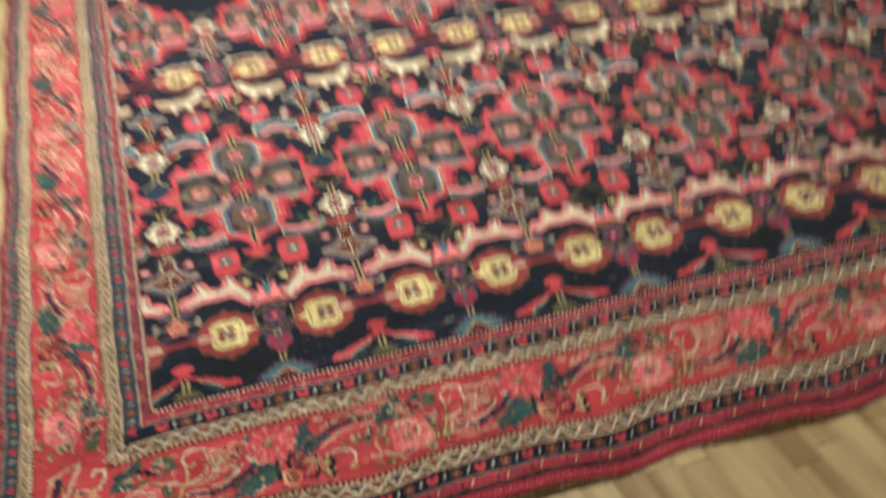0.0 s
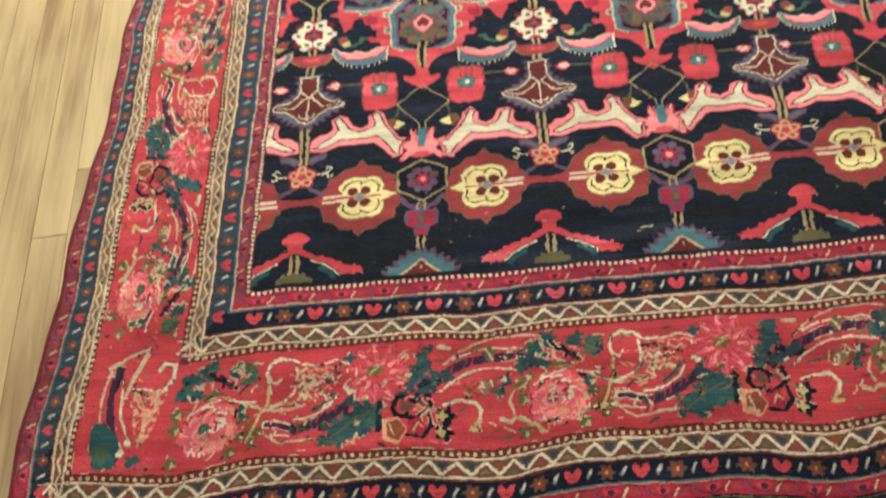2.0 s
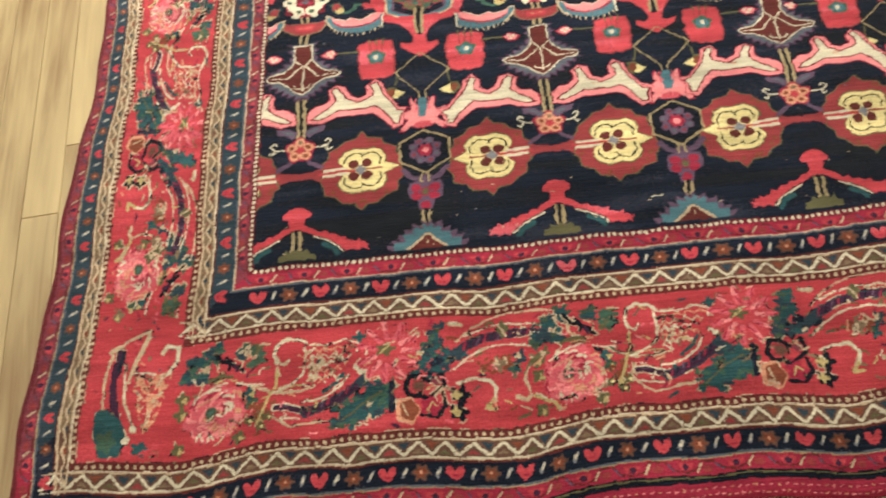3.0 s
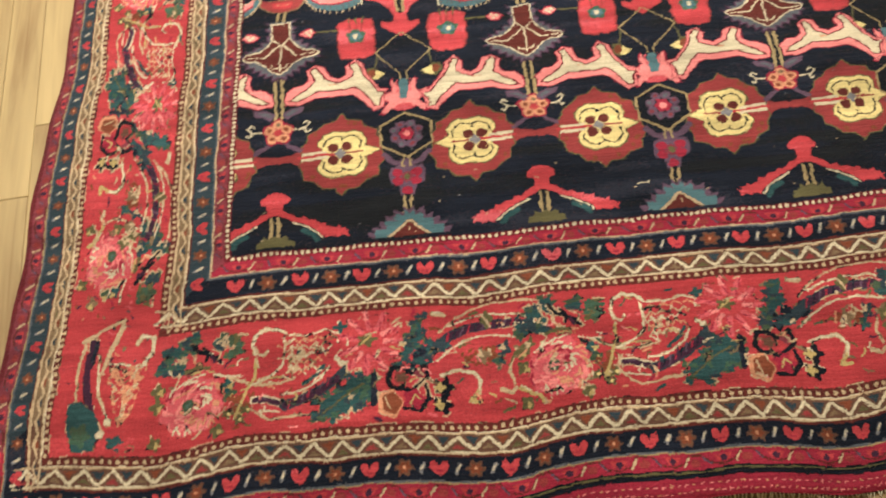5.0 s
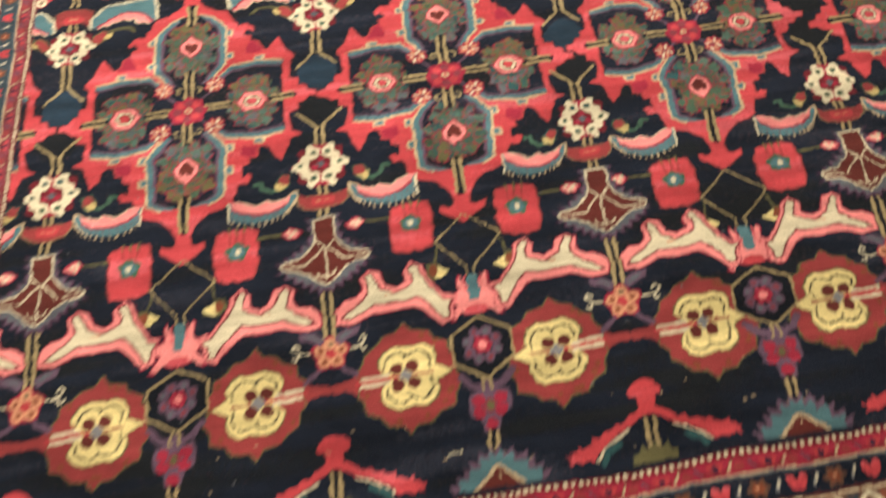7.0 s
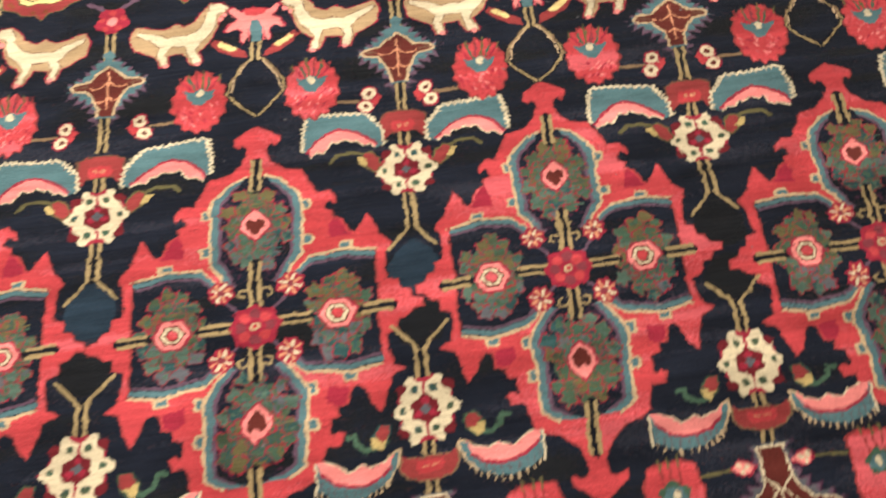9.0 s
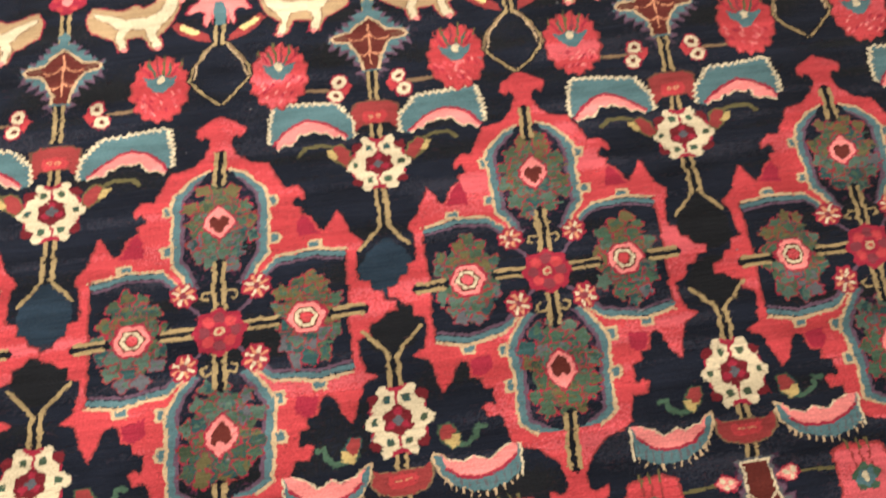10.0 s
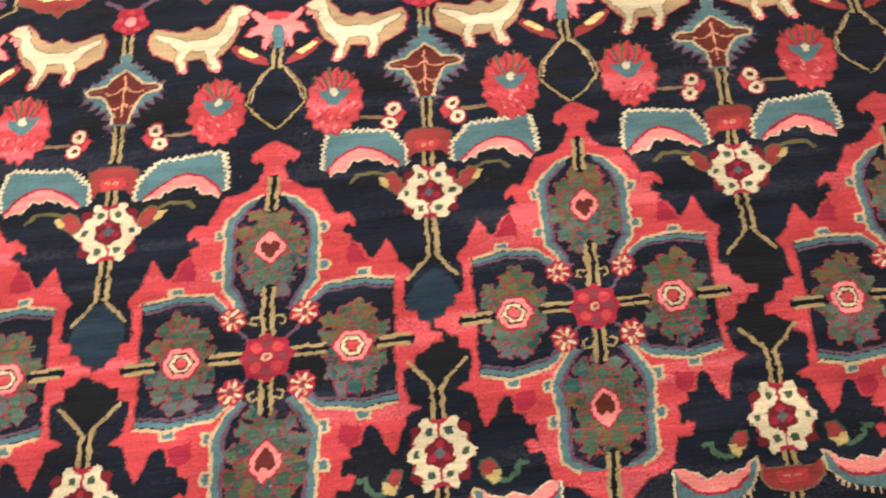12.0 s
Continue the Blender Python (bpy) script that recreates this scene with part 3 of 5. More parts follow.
def rose_below(u, v, s):
    p = Pen(u, v, s)
    p.part("rose", None, "bright red squarish rose with a teal eye")
    p.line([(3.4, 2.0), (8.0, 2.2)], 0.6, "olive")
    p.disc(0, -0.6, 3.55, 5.5, "madder", 12, 0.02, 0.2, 1.0, 4.2)
    p.disc(0, -0.6, 3.25, 5.2, "rosered", 12, 0.03, 0.2, 1.0, 4.2)
    for x in (-1.2, -0.1, 1.1):
        p.line([(x * 0.8, 1.2), (x, 4.0)], 0.34, "madder")
        p.line([(x, 4.0), (x * 1.1, 5.4)], 0.4, "olive")
    p.disc(0, 0.1, 1.7, 1.8, "moss", 5, 0.12, 0.3)
    p.disc(0, 0.0, 1.2, 1.2, "teal", 5, 0.1, 0.9)
    p.disc(0.1, 0.1, 0.45, 0.7, "cream")
    p.part("small_bud", None, "pale pink bud")
    p.poly([(7.2, 2.2), (8.2, 3.5), (9.4, 3.2), (10.6, 2.2), (9.4, 1.0), (8.2, 0.9)], "crimson")
    p.poly([(7.5, 2.2), (8.3, 3.2), (9.3, 2.9), (10.2, 2.2), (9.3, 1.3), (8.3, 1.2)], "pink")
    for x, y in ((8.2, 2.6), (8.6, 1.7), (9.2, 2.3)):
        p.disc(x, y, 0.35, 0.4, "cream")


def rose_above(u, v, s):
    p = Pen(u, v, s)
    rng = random.Random(int(u * 977) + s)
    p.part("rose", None, "round shaggy red rose with a teal eye")
    p.line([(3.2, -5.2), (7.0, -5.3)], 0.75, "walnut")
    p.disc(0, -1.6, 4.1, 6.3, "madder", 15, 0.05, 0.2)
    p.disc(0, -1.6, 3.8, 6.0, "rosered", 15, 0.06, 0.2)
    for q in range(30):
        x, y = rng.uniform(-3, 3), rng.uniform(-6.8, -2.4)
        if (x / 3.6) ** 2 + ((y + 1.6) / 5.6) ** 2 < 1:
            p.line([(x, y), (x + 0.35, y + 0.5)], 0.32, ("coral", "crimson", "pink")[q % 3])
    for q, x in enumerate((-2.8, -1.7, -0.6, 0.6, 1.7, 2.8)):
        p.line([(x * 0.55, 1.0), (x, 4.4 - abs(x) * 0.5)], 0.45, ("crimson", "moss", "olive", "dusty", "moss", "crimson")[q])
        p.line([(x, 3.6 - abs(x) * 0.4), (x * 1.05, 5.4 - abs(x) * 0.6)], 0.32, "madder" if q % 2 else "olive")
    p.poly([(-2.4, 0.8), (-1.2, 0.4), (0, 1.2), (1.2, 0.4), (2.4, 1.0), (1.8, -0.8), (0.6, -2.4), (-0.6, -2.4), (-1.8, -0.8)], "teal")
    p.disc(0, 0.1, 0.55, 0.85, "cream")
    p.part("small_bud", None, "pair of small white-ringed buds")
    p.poly([(9.0, -3.0), (10.4, -5.0), (9.4, -6.8), (8.4, -5.2)], "red")
    for x, y in ((8.5, -4.0), (7.9, -6.6)):
        p.disc(x, y, 1.25, 1.5, "crimson")
        p.disc(x, y, 1.0, 1.2, "cream")
        p.disc(x, y, 0.4, 0.5, "brown")


LOTUS = [(0, -3.9), (1.6, -3.6), (2.4, -3.2), (3.6, -4.6), (4.4, -4.2), (3.8, -2.8), (3.0, -1.7), (4.4, -0.6), (5.2, 0.8), (4.8, 1.3), (3.2, 0.7), (2.3, 1.4), (2.6, 3.2), (2.2, 4.2), (1.4, 2.6), (0.8, 2.2), (0, 2.2)]


def lotus(p, c, s):
    p.part("lotus", None, "pink lotus with a teal stripe")
    pts = [(x * 0.88, c + s * y * 0.95) for x, y in LOTUS]
    p.poly(grown(pts, 1.09, (0, c)), "crimson", True)
    p.poly(pts, "pink", True)
    p.poly([(0, c - s * 4.0), (1.7, c - s * 3.6), (1.5, c - s * 2.4), (0, c - s * 2.0)], "rosered", True)
    p.poly([(0.7, c + s * 4.0), (1.0, c + s * 0.6), (0.6, c - s * 0.9), (0, c - s * 1.0)], "teal", True)
    p.both([(1.2, c + s * 3.8), (1.2, c + s * 1.0)], 0.3, "coral")


def lattice_below(u, v):
    """The thin-lined diamond under a medallion, with the lotus and its yellow buds."""
    p = Pen(u, v)
    p.part("diamond", None, "thin tan outlined diamond")
    p.both([(0.1, 5.4), (5.0, 0.3), (0.7, -5.4), (0.6, -7.6)], 0.34, "tan")
    p.both([(4.6, -0.6), (5.2, -3.4)], 0.4, "olive")
    lotus(p, -11.2, 1)
    for s in (1, -1):
        p.part("yellow_bud", None, "yellow and brown bud")
        p.poly([(s * x, y) for x, y in ((4.1, -5.4), (5.2, -3.6), (6.6, -3.8), (7.0, -5.6), (5.8, -7.2), (4.8, -6.6), (3.4, -6.4))], "olive")
        p.poly([(s * x, y) for x, y in ((3.2, -5.6), (4.8, -4.4), (5.6, -5.2), (5.4, -6.6), (4.8, -6.9))], "yellow")
        p.disc(s * 5.7, -5.2, 0.75, 1.1, "rust")


def lattice_above(u, v):
    """The rope-lined diamond over a medallion, with the lotus and its red and yellow buds."""
    p = Pen(u, v)
    p.part("diamond", None, "tan rope-like outlined diamond")
    for a in (1, -1):
        rope = [(a * 0.2, -6.4), (a * 2.4, -4.0), (a * 4.2, -1.2), (a * 3.8, 1.2), (a * 1.6, 5.0), (a * 0.7, 6.0)]
        p.line(rope, 1.05, "black")
        p.line(rope, 0.42, "tan")
        p.line([(x - a * 0.55, y + 0.25) for x, y in rope[2:]], 0.34, "sand", 0.75)
        p.line(rope[2:5], 0.6, "walnut", 0.5)
    double_stem(p, 0, 5.6, 0, 10.0, 1.7)
    lotus(p, 13.9, -1)
    for s in (1, -1):
        p.part("yellow_bud", None, "curved madder bud with a yellow middle")
        p.poly([(s * x, y) for x, y in ((1.2, 6.2), (3.4, 7.0), (5.6, 8.6), (6.9, 10.6), (6.2, 11.4), (4.6, 10.4), (3.0, 8.8), (1.6, 7.8))], "madder")
        p.line([(s * 3.6, 8.7), (s * 5.4, 10.2)], 1.25, "yellow")


def leaping_deer(u, v, s):
    p = Pen(u, v, s)
    p.part("deer", None, "cream leaping deer on a pink ground")
    pink = [(0.9, -12.9), (0.9, -10.0), (2.4, -8.4), (4.2, -8.2), (5.2, -6.8), (4.9, -4.4), (6.2, -3.2), (7.9, -3.8), (8.6, -6.4), (10.3, -7.4), (12.0, -6.4), (11.8, -4.2), (13.2, -2.5), (14.8, -3.8), (15.6, -6.8), (17.0, -9.2),
            (18.0, -10.8), (19.6, -11.0), (18.8, -13.0), (18.8, -15.6), (17.0, -16.4), (15.6, -14.4), (14.0, -12.4), (12.6, -11.6), (9.6, -11.9), (6.6, -11.7), (3.6, -13.2)]
    pink = grown(pink, 0.97, (9.8, -9), 0.96)
    p.line(pink + pink[:1], 0.4, "crimson")
    p.poly(pink, "pink")
    body = [(1.8, -11.9), (3.0, -10.6), (4.8, -9.4), (6.2, -7.6), (6.0, -5.8), (5.6, -4.4), (6.5, -3.9), (7.1, -5.0), (7.9, -7.0), (10.0, -8.5), (11.9, -7.7), (13.0, -6.8), (12.9, -5.2), (12.4, -3.9), (13.4, -3.3), (14.1, -4.6), (14.9, -7.0),
            (16.4, -9.5), (17.5, -11.3), (18.8, -11.6), (18.0, -12.9), (17.9, -15.0), (16.9, -15.0), (16.1, -13.2), (14.8, -11.3), (13.2, -9.7), (11.6, -10.2), (8.6, -10.2), (6.8, -10.0), (5.0, -11.2), (3.4, -12.0)]
    p.poly(body, "cream")
    p.line(body + body[:1], 0.36, "dark_red")
    p.line([(8.6, -8.6), (9.8, -8.6)], 0.3, "peach")
    p.part("scroll", None)
    p.poly([(0.6, -14.8), (2.4, -13.6), (4.6, -13.4), (4.2, -14.8), (2.6, -15.4), (1.4, -16.4)], "purple")
    p.poly([(1.0, -15.0), (2.4, -14.1), (3.8, -13.9), (2.6, -14.9), (1.6, -15.5)], "grey_teal")


def standing_deer(u, v, s):
    p = Pen(u, v, s)
    p.part("deer", None, "tan and cream standing deer with raised head")
    body = [(4.0, 18.8), (5.2, 20.0), (6.8, 20.2), (8.2, 18.4), (9.0, 16.6), (10.8, 15.4), (12.2, 16.4), (13.8, 15.2), (15.8, 15.8), (18.2, 16.6), (19.0, 14.2), (18.4, 11.4), (16.2, 9.8), (15.0, 9.2),
            (14.2, 6.6), (12.9, 6.8), (13.2, 9.0), (10.8, 9.4), (9.6, 6.4), (8.0, 6.5), (8.8, 9.4), (7.2, 11.2), (6.2, 13.4), (5.6, 16.2)]
    p.line(body + body[:1], 0.5, "crimson")
    p.poly(body, "fawn")
    light = [(4.0, 18.8), (5.2, 19.9), (6.7, 19.9), (7.4, 18.0), (7.6, 16.2), (8.8, 14.2), (10.4, 13.4), (11.6, 13.6), (13.4, 13.2), (15.4, 14.4), (18.0, 15.4), (18.2, 14.6), (15.6, 12.8), (14.4, 11.0), (14.7, 9.4),
             (14.0, 6.7), (13.0, 7.0), (13.6, 9.4), (12.8, 11.2), (10.4, 11.0), (10.0, 9.2), (9.4, 6.6), (8.2, 6.7), (9.2, 9.6), (8.6, 11.2), (7.2, 12.8), (6.2, 15.0), (6.0, 17.4), (4.8, 18.0)]
    p.line(light + light[:1], 0.28, "umber")
    p.poly(light, "cream")
    for x, y in ((4.6, 17.2), (5.4, 16.2), (13.4, 6.7), (8.7, 6.5)):
        p.disc(x, y, 0.45, 0.5, "pink")


def yellow_medallion(u, v, s):
    p = Pen(u, v, s)
    top = p.part("yellow_medallion", None, "yellow quatrefoil in a scalloped madder ring")
    p.poly([(-10.0, 0.6), (-7.4, 0.9), (-5.6, 2.6), (-5.6, -2.6), (-7.4, -1.2), (-8.6, -0.8), (-10.0, -1.0), (-10.6, -0.2)], "madder")
    ring = [(0.6, 10.2), (1.8, 8.4), (4.4, 7.8), (5.2, 6.2), (7.2, 5.2), (7.2, 3.4), (8.4, 1.6), (7.9, -0.2), (8.6, -2.4), (7.6, -4.0), (7.4, -6.0), (5.2, -6.6), (3.8, -8.2), (1.6, -8.4), (0.6, -9.8),
            (-0.6, -8.2), (-2.8, -7.8), (-4.0, -6.2), (-5.8, -5.4), (-6.0, -3.6), (-7.0, -2.2), (-6.4, 0), (-7.0, 2.2), (-5.8, 3.6), (-5.6, 5.4), (-3.8, 6.2), (-2.6, 7.8), (-0.6, 8.4)]
    ring = grown(ring, 0.93, (0.5, 0))
    p.line(ring + ring[:1], 0.55, "olive")
    p.poly(ring, "madder")
    rng = random.Random(int(u * 991))
    for q in range(9):
        a = rng.random() * 6.28
        p.disc(0.8 + 6.4 * math.cos(a), 7.2 * math.sin(a), 0.4, 0.45, "rust")
    p.part("quatrefoil", top)
    half = [(7.0, 0.1), (5.7, 0.9), (4.7, 1.5), (5.0, 3.0), (4.3, 4.6), (2.9, 5.5), (1.6, 5.2), (0.6, 5.4), (-0.9, 5.6), (-2.4, 4.8), (-3.3, 3.4), (-3.3, 2.2), (-2.6, 1.3)]
    shape = half + [(x, -y) for x, y in reversed(half)]
    p.poly(grown(shape, 1.03, (0.8, 0), 0.98), "olive")
    p.poly(grown(shape, 0.98, (0.8, 0), 0.93), "yellow")
    inner = [(4.2, 1.0), (4.5, 2.6), (3.8, 4.0), (2.8, 4.7), (1.6, 4.4), (0.8, 4.0), (0.2, 4.6), (-0.9, 4.8), (-2.1, 4.1), (-2.8, 3.0), (-2.6, 2.0)]
    for b in (1, -1):
        p.line([(0.8 + (x - 0.8) * 0.9, b * y * 0.86) for x, y in inner], 0.34, "black")
        p.line([(0.8, b * 3.5), (0.6, b * 2.9)], 0.3, "black")
    p.part("stalk", top)
    p.poly([(-6.2, 0.9), (-2.0, 0.9), (-1.6, -0.9), (-6.2, -0.9)], "cream")
    p.line([(-6.6, 0), (-0.4, 0)], 0.7, "red")
    p.line([(0, 0), (4.2, 0)], 0.5, "madder")
    for x, y in ((-0.8, 1.35), (1.5, 1.4), (-0.8, -1.4), (1.5, -1.35)):
        p.disc(x, y, 0.92, 1.0, "brown")
    p.disc(0.4, 0, 0.8, 0.9, "grey", 4, 0.2)


def hexagon_flower(u, v, sy=1):
    p = Pen(u, v, 1.0, sy)
    top = p.part("hexagon_flower", None, "purple flower in a tan hexagon outline")
    hexa = [(0, 4.9), (4.4, 2.2), (4.4, -2.7), (0.2, -5.8), (-4.4, -2.7), (-4.4, 2.2), (0, 4.9)]
    p.poly(hexa, "black")
    p.line(hexa, 0.5, "tan")
    for q in range(8):
        a = q * 0.785 + 0.39
        p.disc(2.2 * math.cos(a), -0.3 + 2.5 * math.sin(a), 0.85, 0.95, "purple")
        p.disc(2.3 * math.cos(a), -0.3 + 2.6 * math.sin(a), 0.4, 0.45, "grey_teal" if q % 2 else "dusty")
    p.disc(0, -0.3, 1.35, 1.5, "crimson", 6, 0.12)
    p.disc(0, -0.3, 0.65, 0.7, "pink")
    p.part("cross_flower", None, "small crimson cross-shaped flower")
    p.both([(0.9, -7.2), (2.6, -6.4), (3.8, -4.8)], 1.3, "purple")
    p.poly([(0, -6.0), (1.0, -6.2), (1.2, -7.6), (2.6, -7.7), (3.1, -9.2), (2.9, -11.2), (1.5, -11.8), (1.1, -13.8), (0, -14.2)], "purple", True)
    p.both([(0.5, -5.6), (0.6, -7.6)], 0.45, "tan")
    for x, y in ((-1.6, -9.0), (1.6, -9.0), (-1.5, -10.8), (1.5, -10.8), (0, -12.8)):
        p.disc(x, y, 0.9, 0.9, "crimson")
    p.disc(0, -10.0, 0.95, 1.1, "dusty")
    p.disc(0, -10.0, 0.5, 0.6, "olive")
    double_stem(p, 0, -14.2, 0, -17.6, 1.7)
    p.both([(0.6, -17.4), (1.8, -17.8)], 0.5, "tan")


def crest(u, v):
    p = Pen(u, v, 0.92, 0.92)
    p.part("fan_crest", None, "teal fan-shaped crest above a brown triangle")
    fan = saw([(6.2, -2.6), (4.4, -0.9), (2.6, 0.7), (1.0, 1.6), (0, 2.0)], -1.3, 1.7)
    p.poly(saw([(7.0, -2.6), (5.2, -0.4), (3.0, 1.5), (1.2, 2.3), (0, 2.5)], -1.4, 1.7) + [(0, -2.6)], "purple", True)
    p.poly(fan + [(0, -2.6)], "teal", True)
    p.poly([(4.0, -2.6), (0.4, 0.7), (0, 0.7)], "sand", True)
    p.poly([(3.2, -2.6), (0.2, 0.2), (0, 0.2)], "brown", True)
    p.line([(0, -0.6), (0, -1.4)], 0.3, "sand")


def chevron(u, v):
    p = Pen(u, v)
    p.part("flame_chevron", None, "crimson flame tip rising from the border")
    flame = ([(0, 0.8), (1.4, 0.4), (2.5, -0.9), (2.2, -1.6), (1.3, -1.9), (1.2, -3.4), (3.0, -4.6), (4.8, -5.2), (6.4, -6.0), (8.2, -6.6), (9.0, -7.4), (10.6, -7.2), (11.4, -8.0), (12.4, -8.4), (12.2, -9.8), (8.4, -9.8),
            (7.2, -8.4), (4.8, -6.8), (3.0, -6.0), (1.0, -4.6), (0, -4.3)])
    p.poly(flame[:6] + saw(flame[6:16], -0.45, 1.6) + flame[16:], "rosered", True)
    p.both([(2.8, -6.2), (4.8, -7.2), (7.0, -8.6), (7.8, -9.6)], 0.35, "cream")
    p.both([(4.6, -8.0), (6.4, -9.0), (7.0, -10.0)], 1.2, "dteal")
    double_stem(p, 0, -5.0, 0, -8.9)
    p.poly([(0, -8.6), (1.0, -9.2), (1.8, -8.6), (2.2, -9.6), (3.0, -9.8), (3.2, -11.0), (0, -11.0)], "olive", True)


def stem_flower(u, v, sy=1):
    p = Pen(u, v, 1.0, sy)
    p.part("stem", None, "tan double stem")
    double_stem(p, 0, 2.0, 0, 13.5)
    p.part("stem_flower", None, "small pinkish red flower with white tendrils")
    p.both([(1.0, -2.4), (2.2, -3.6), (3.8, -4.8)], 1.1, "purple")
    if sy > 0:
        p.both([(1.6, 1.2), (2.6, 0.4), (3.8, 0.2), (4.8, 0.6), (5.5, 1.5), (4.9, 2.2), (4.4, 1.6)], 0.42, "cream")
        p.both([(4.6, 0.4), (4.9, -0.6), (5.5, -0.2)], 0.4, "cream")
    p.disc(0, -0.1, 2.6, 3.0, "crimson", 5, 0.12, math.pi / 2)
    if sy > 0:
        for q in range(5):
            t = math.pi / 2 + q * 1.2566
            p.disc(1.55 * math.cos(t), -0.1 + 1.85 * math.sin(t), 0.95, 1.05, "peach")
            p.disc(1.55 * math.cos(t), -0.1 + 1.85 * math.sin(t), 0.42, 0.48, "rust" if q else "walnut")
        p.disc(0, -0.2, 0.7, 0.8, "red")
    else:
        for q in range(5):
            t = -math.pi / 2 + q * 1.2566
            p.disc(1.8 * math.cos(t), 2.0 * math.sin(t), 0.6, 0.6, "rosered")
        p.disc(0, 0, 0.9, 1.0, "pink")


W_COLS = [0.067, 0.511, 0.946, 1.360, 1.79, 2.22, 2.65]
M_COLS = [-0.16, 0.288, 0.732, 1.150, 1.568, 2.005, 2.435]
# the weaver's rows do not run quite true from column to column
M_ROW = [0.840, 0.840, 0.833, 0.854, 0.820, 0.83, 0.84]
FLOWER_LOW = [0.679, 0.656, 0.667, 0.662, 0.66, 0.66, 0.66]
FLOWER_HIGH = [1.066, 1.068, 1.087, 1.073, 1.07, 1.07, 1.07]
PALMETTE_LOW = [0.453, 0.438, 0.448, 0.44, 0.44, 0.44, 0.44]


def field_design():
    for n, w in enumerate(W_COLS):
        p = Pen(w, 0.846)
        p.part("lozenge", None, "lighter blue lozenge between medallions")
        p.poly([(0, 10.4), (2.6, 8.0), (3.6, 5.2), (3.4, 2.0), (1.4, 0.6)], "blue" if n != 3 else "ink", True)
        p.part("lozenge", None, "blackish lozenge between medallions")
        p.poly([(0, -0.4), (2.2, -1.2), (3.8, -4.4), (2.4, -7.6), (0, -8.6)], "ink", True)
    for m, row in zip(M_COLS, M_ROW):
        medallion(m, row, 0.965 if m > 1 else 1.03)
    for w in W_COLS:
        medallion(w, 2.005, 0.97)
        flower_above(w, 2.42)
    for n, w in enumerate(W_COLS):
        for s in (1, -1):
            yellow_medallion(w + s * 0.103, 0.197, s)
            yellow_medallion(w + s * 0.104, 1.592, s)
        chevron(w, 0.118)
        stem_flower(w, 0.262)
        stem_flower(w, 1.475, -1)
        palmette_above(w, 1.312)
        flower_below(w, FLOWER_LOW[n], 1.05 if n < 2 else 0.98)
        flower_above(w, FLOWER_HIGH[n], 1.06 if n < 2 else 1.0)
    for m in M_COLS:
        for s in (1, -1):
            rose_below(m + s * 0.084, 0.489, s)
            rose_above(m + s * 0.083, 1.286, s)
            standing_deer(m, 1.288, s)
            p = Pen(m, 1.66, s)
            p.part("deer", None, "slim cream leaping deer")
            p.line([(3.5, -1.0), (5.5, 1.8), (9.0, 2.6), (12.5, 2.2), (15.5, 0.4), (17.0, 1.6)], 1.5, "cream")
            p.line([(6.0, 2.0), (4.6, 4.4)], 1.1, "cream")
            p.line([(14.0, 1.2), (13.0, -1.4)], 1.0, "sand")
            rose_below(m + s * 0.1, 1.90, s)
        lattice_below(m, 0.436)
        lattice_above(m, 1.291)
        hexagon_flower(m, 0.229)
        hexagon_flower(m, 1.55, -1)
        crest(m, 0.032)
        palmette_below(m, 1.79)
        lattice_above(m, 2.5)
        flower_below(m, 1.99)
    for w, row in zip(W_COLS, PALMETTE_LOW):
        for s in (1, -1):
            leaping_deer(w, row, s)
        palmette_below(w, row)


field_design()


def lint():
    """Bits of pale fluff caught in the dark pile."""
    rng = random.Random(31)
    p = Pen(0, 0)
    for k in range(100):
        x, y = rng.uniform(2, 200), rng.uniform(1, 160) if k % 3 else rng.uniform(1, 14)
        a, far = rng.uniform(-0.5, 0.5), rng.uniform(0.1, 0.5)
        p.line([(x, y), (x + far * math.cos(a), y + far * math.sin(a))], 0.2, "grey" if k % 3 else "sand")
    p.line([(66.6, 6.6), (68.2, 6.7)], 0.3, "cream")


lint()

# ---- the borders ----
# Edges of the nested bands, as offsets (side border, end border), from the field outwards.
EDGES = [(-0.006, 0.0), (-0.016, -0.010), (-0.036, -0.036), (-0.040, -0.041), (-0.072, -0.079), (-0.076, -0.084), (-0.098, -0.117), (-0.110, -0.132),
         (-0.256, -0.330), (-0.265, -0.345), (-0.285, -0.378), (-0.288, -0.383), (-0.315, -0.418), (-0.319, -0.422), (-0.342, -0.447),
         (-0.350, -0.460), (-0.36, -0.50)]
BANDS = [("bead_line", "dark_red", "dark red line set with white beads"), ("scroll_stripe", "crimson", "narrow crimson stripe with a running scroll"),
         ("fillet", "grey_teal", ""), ("guard_stripe", "navy", "navy guard stripe of hearts and rosettes"), ("fillet", "brown", ""),
         ("zigzag_stripe", "umber", "brown stripe with a cream zigzag"), ("bead_line", "brown", ""), ("main_border", "red", "wide red border with roses, urns and plumes"),
         ("bead_line", "brown", ""), ("zigzag_stripe", "umber", "brown stripe with a cream zigzag"), ("fillet", "brown", ""),
         ("guard_stripe", "navy", "navy guard stripe of hearts and rosettes"), ("fillet", "grey_teal", ""), ("scroll_stripe", "crimson", "narrow crimson stripe with a running scroll"),
         ("selvedge", "black", "dark outer cord of the rug"), ("end_weave", "crimson", "plain crimson flat-woven end")]
FIELD = (UU > EDGES[0][0]) & (VV > EDGES[0][1])
BAND_IDS = []


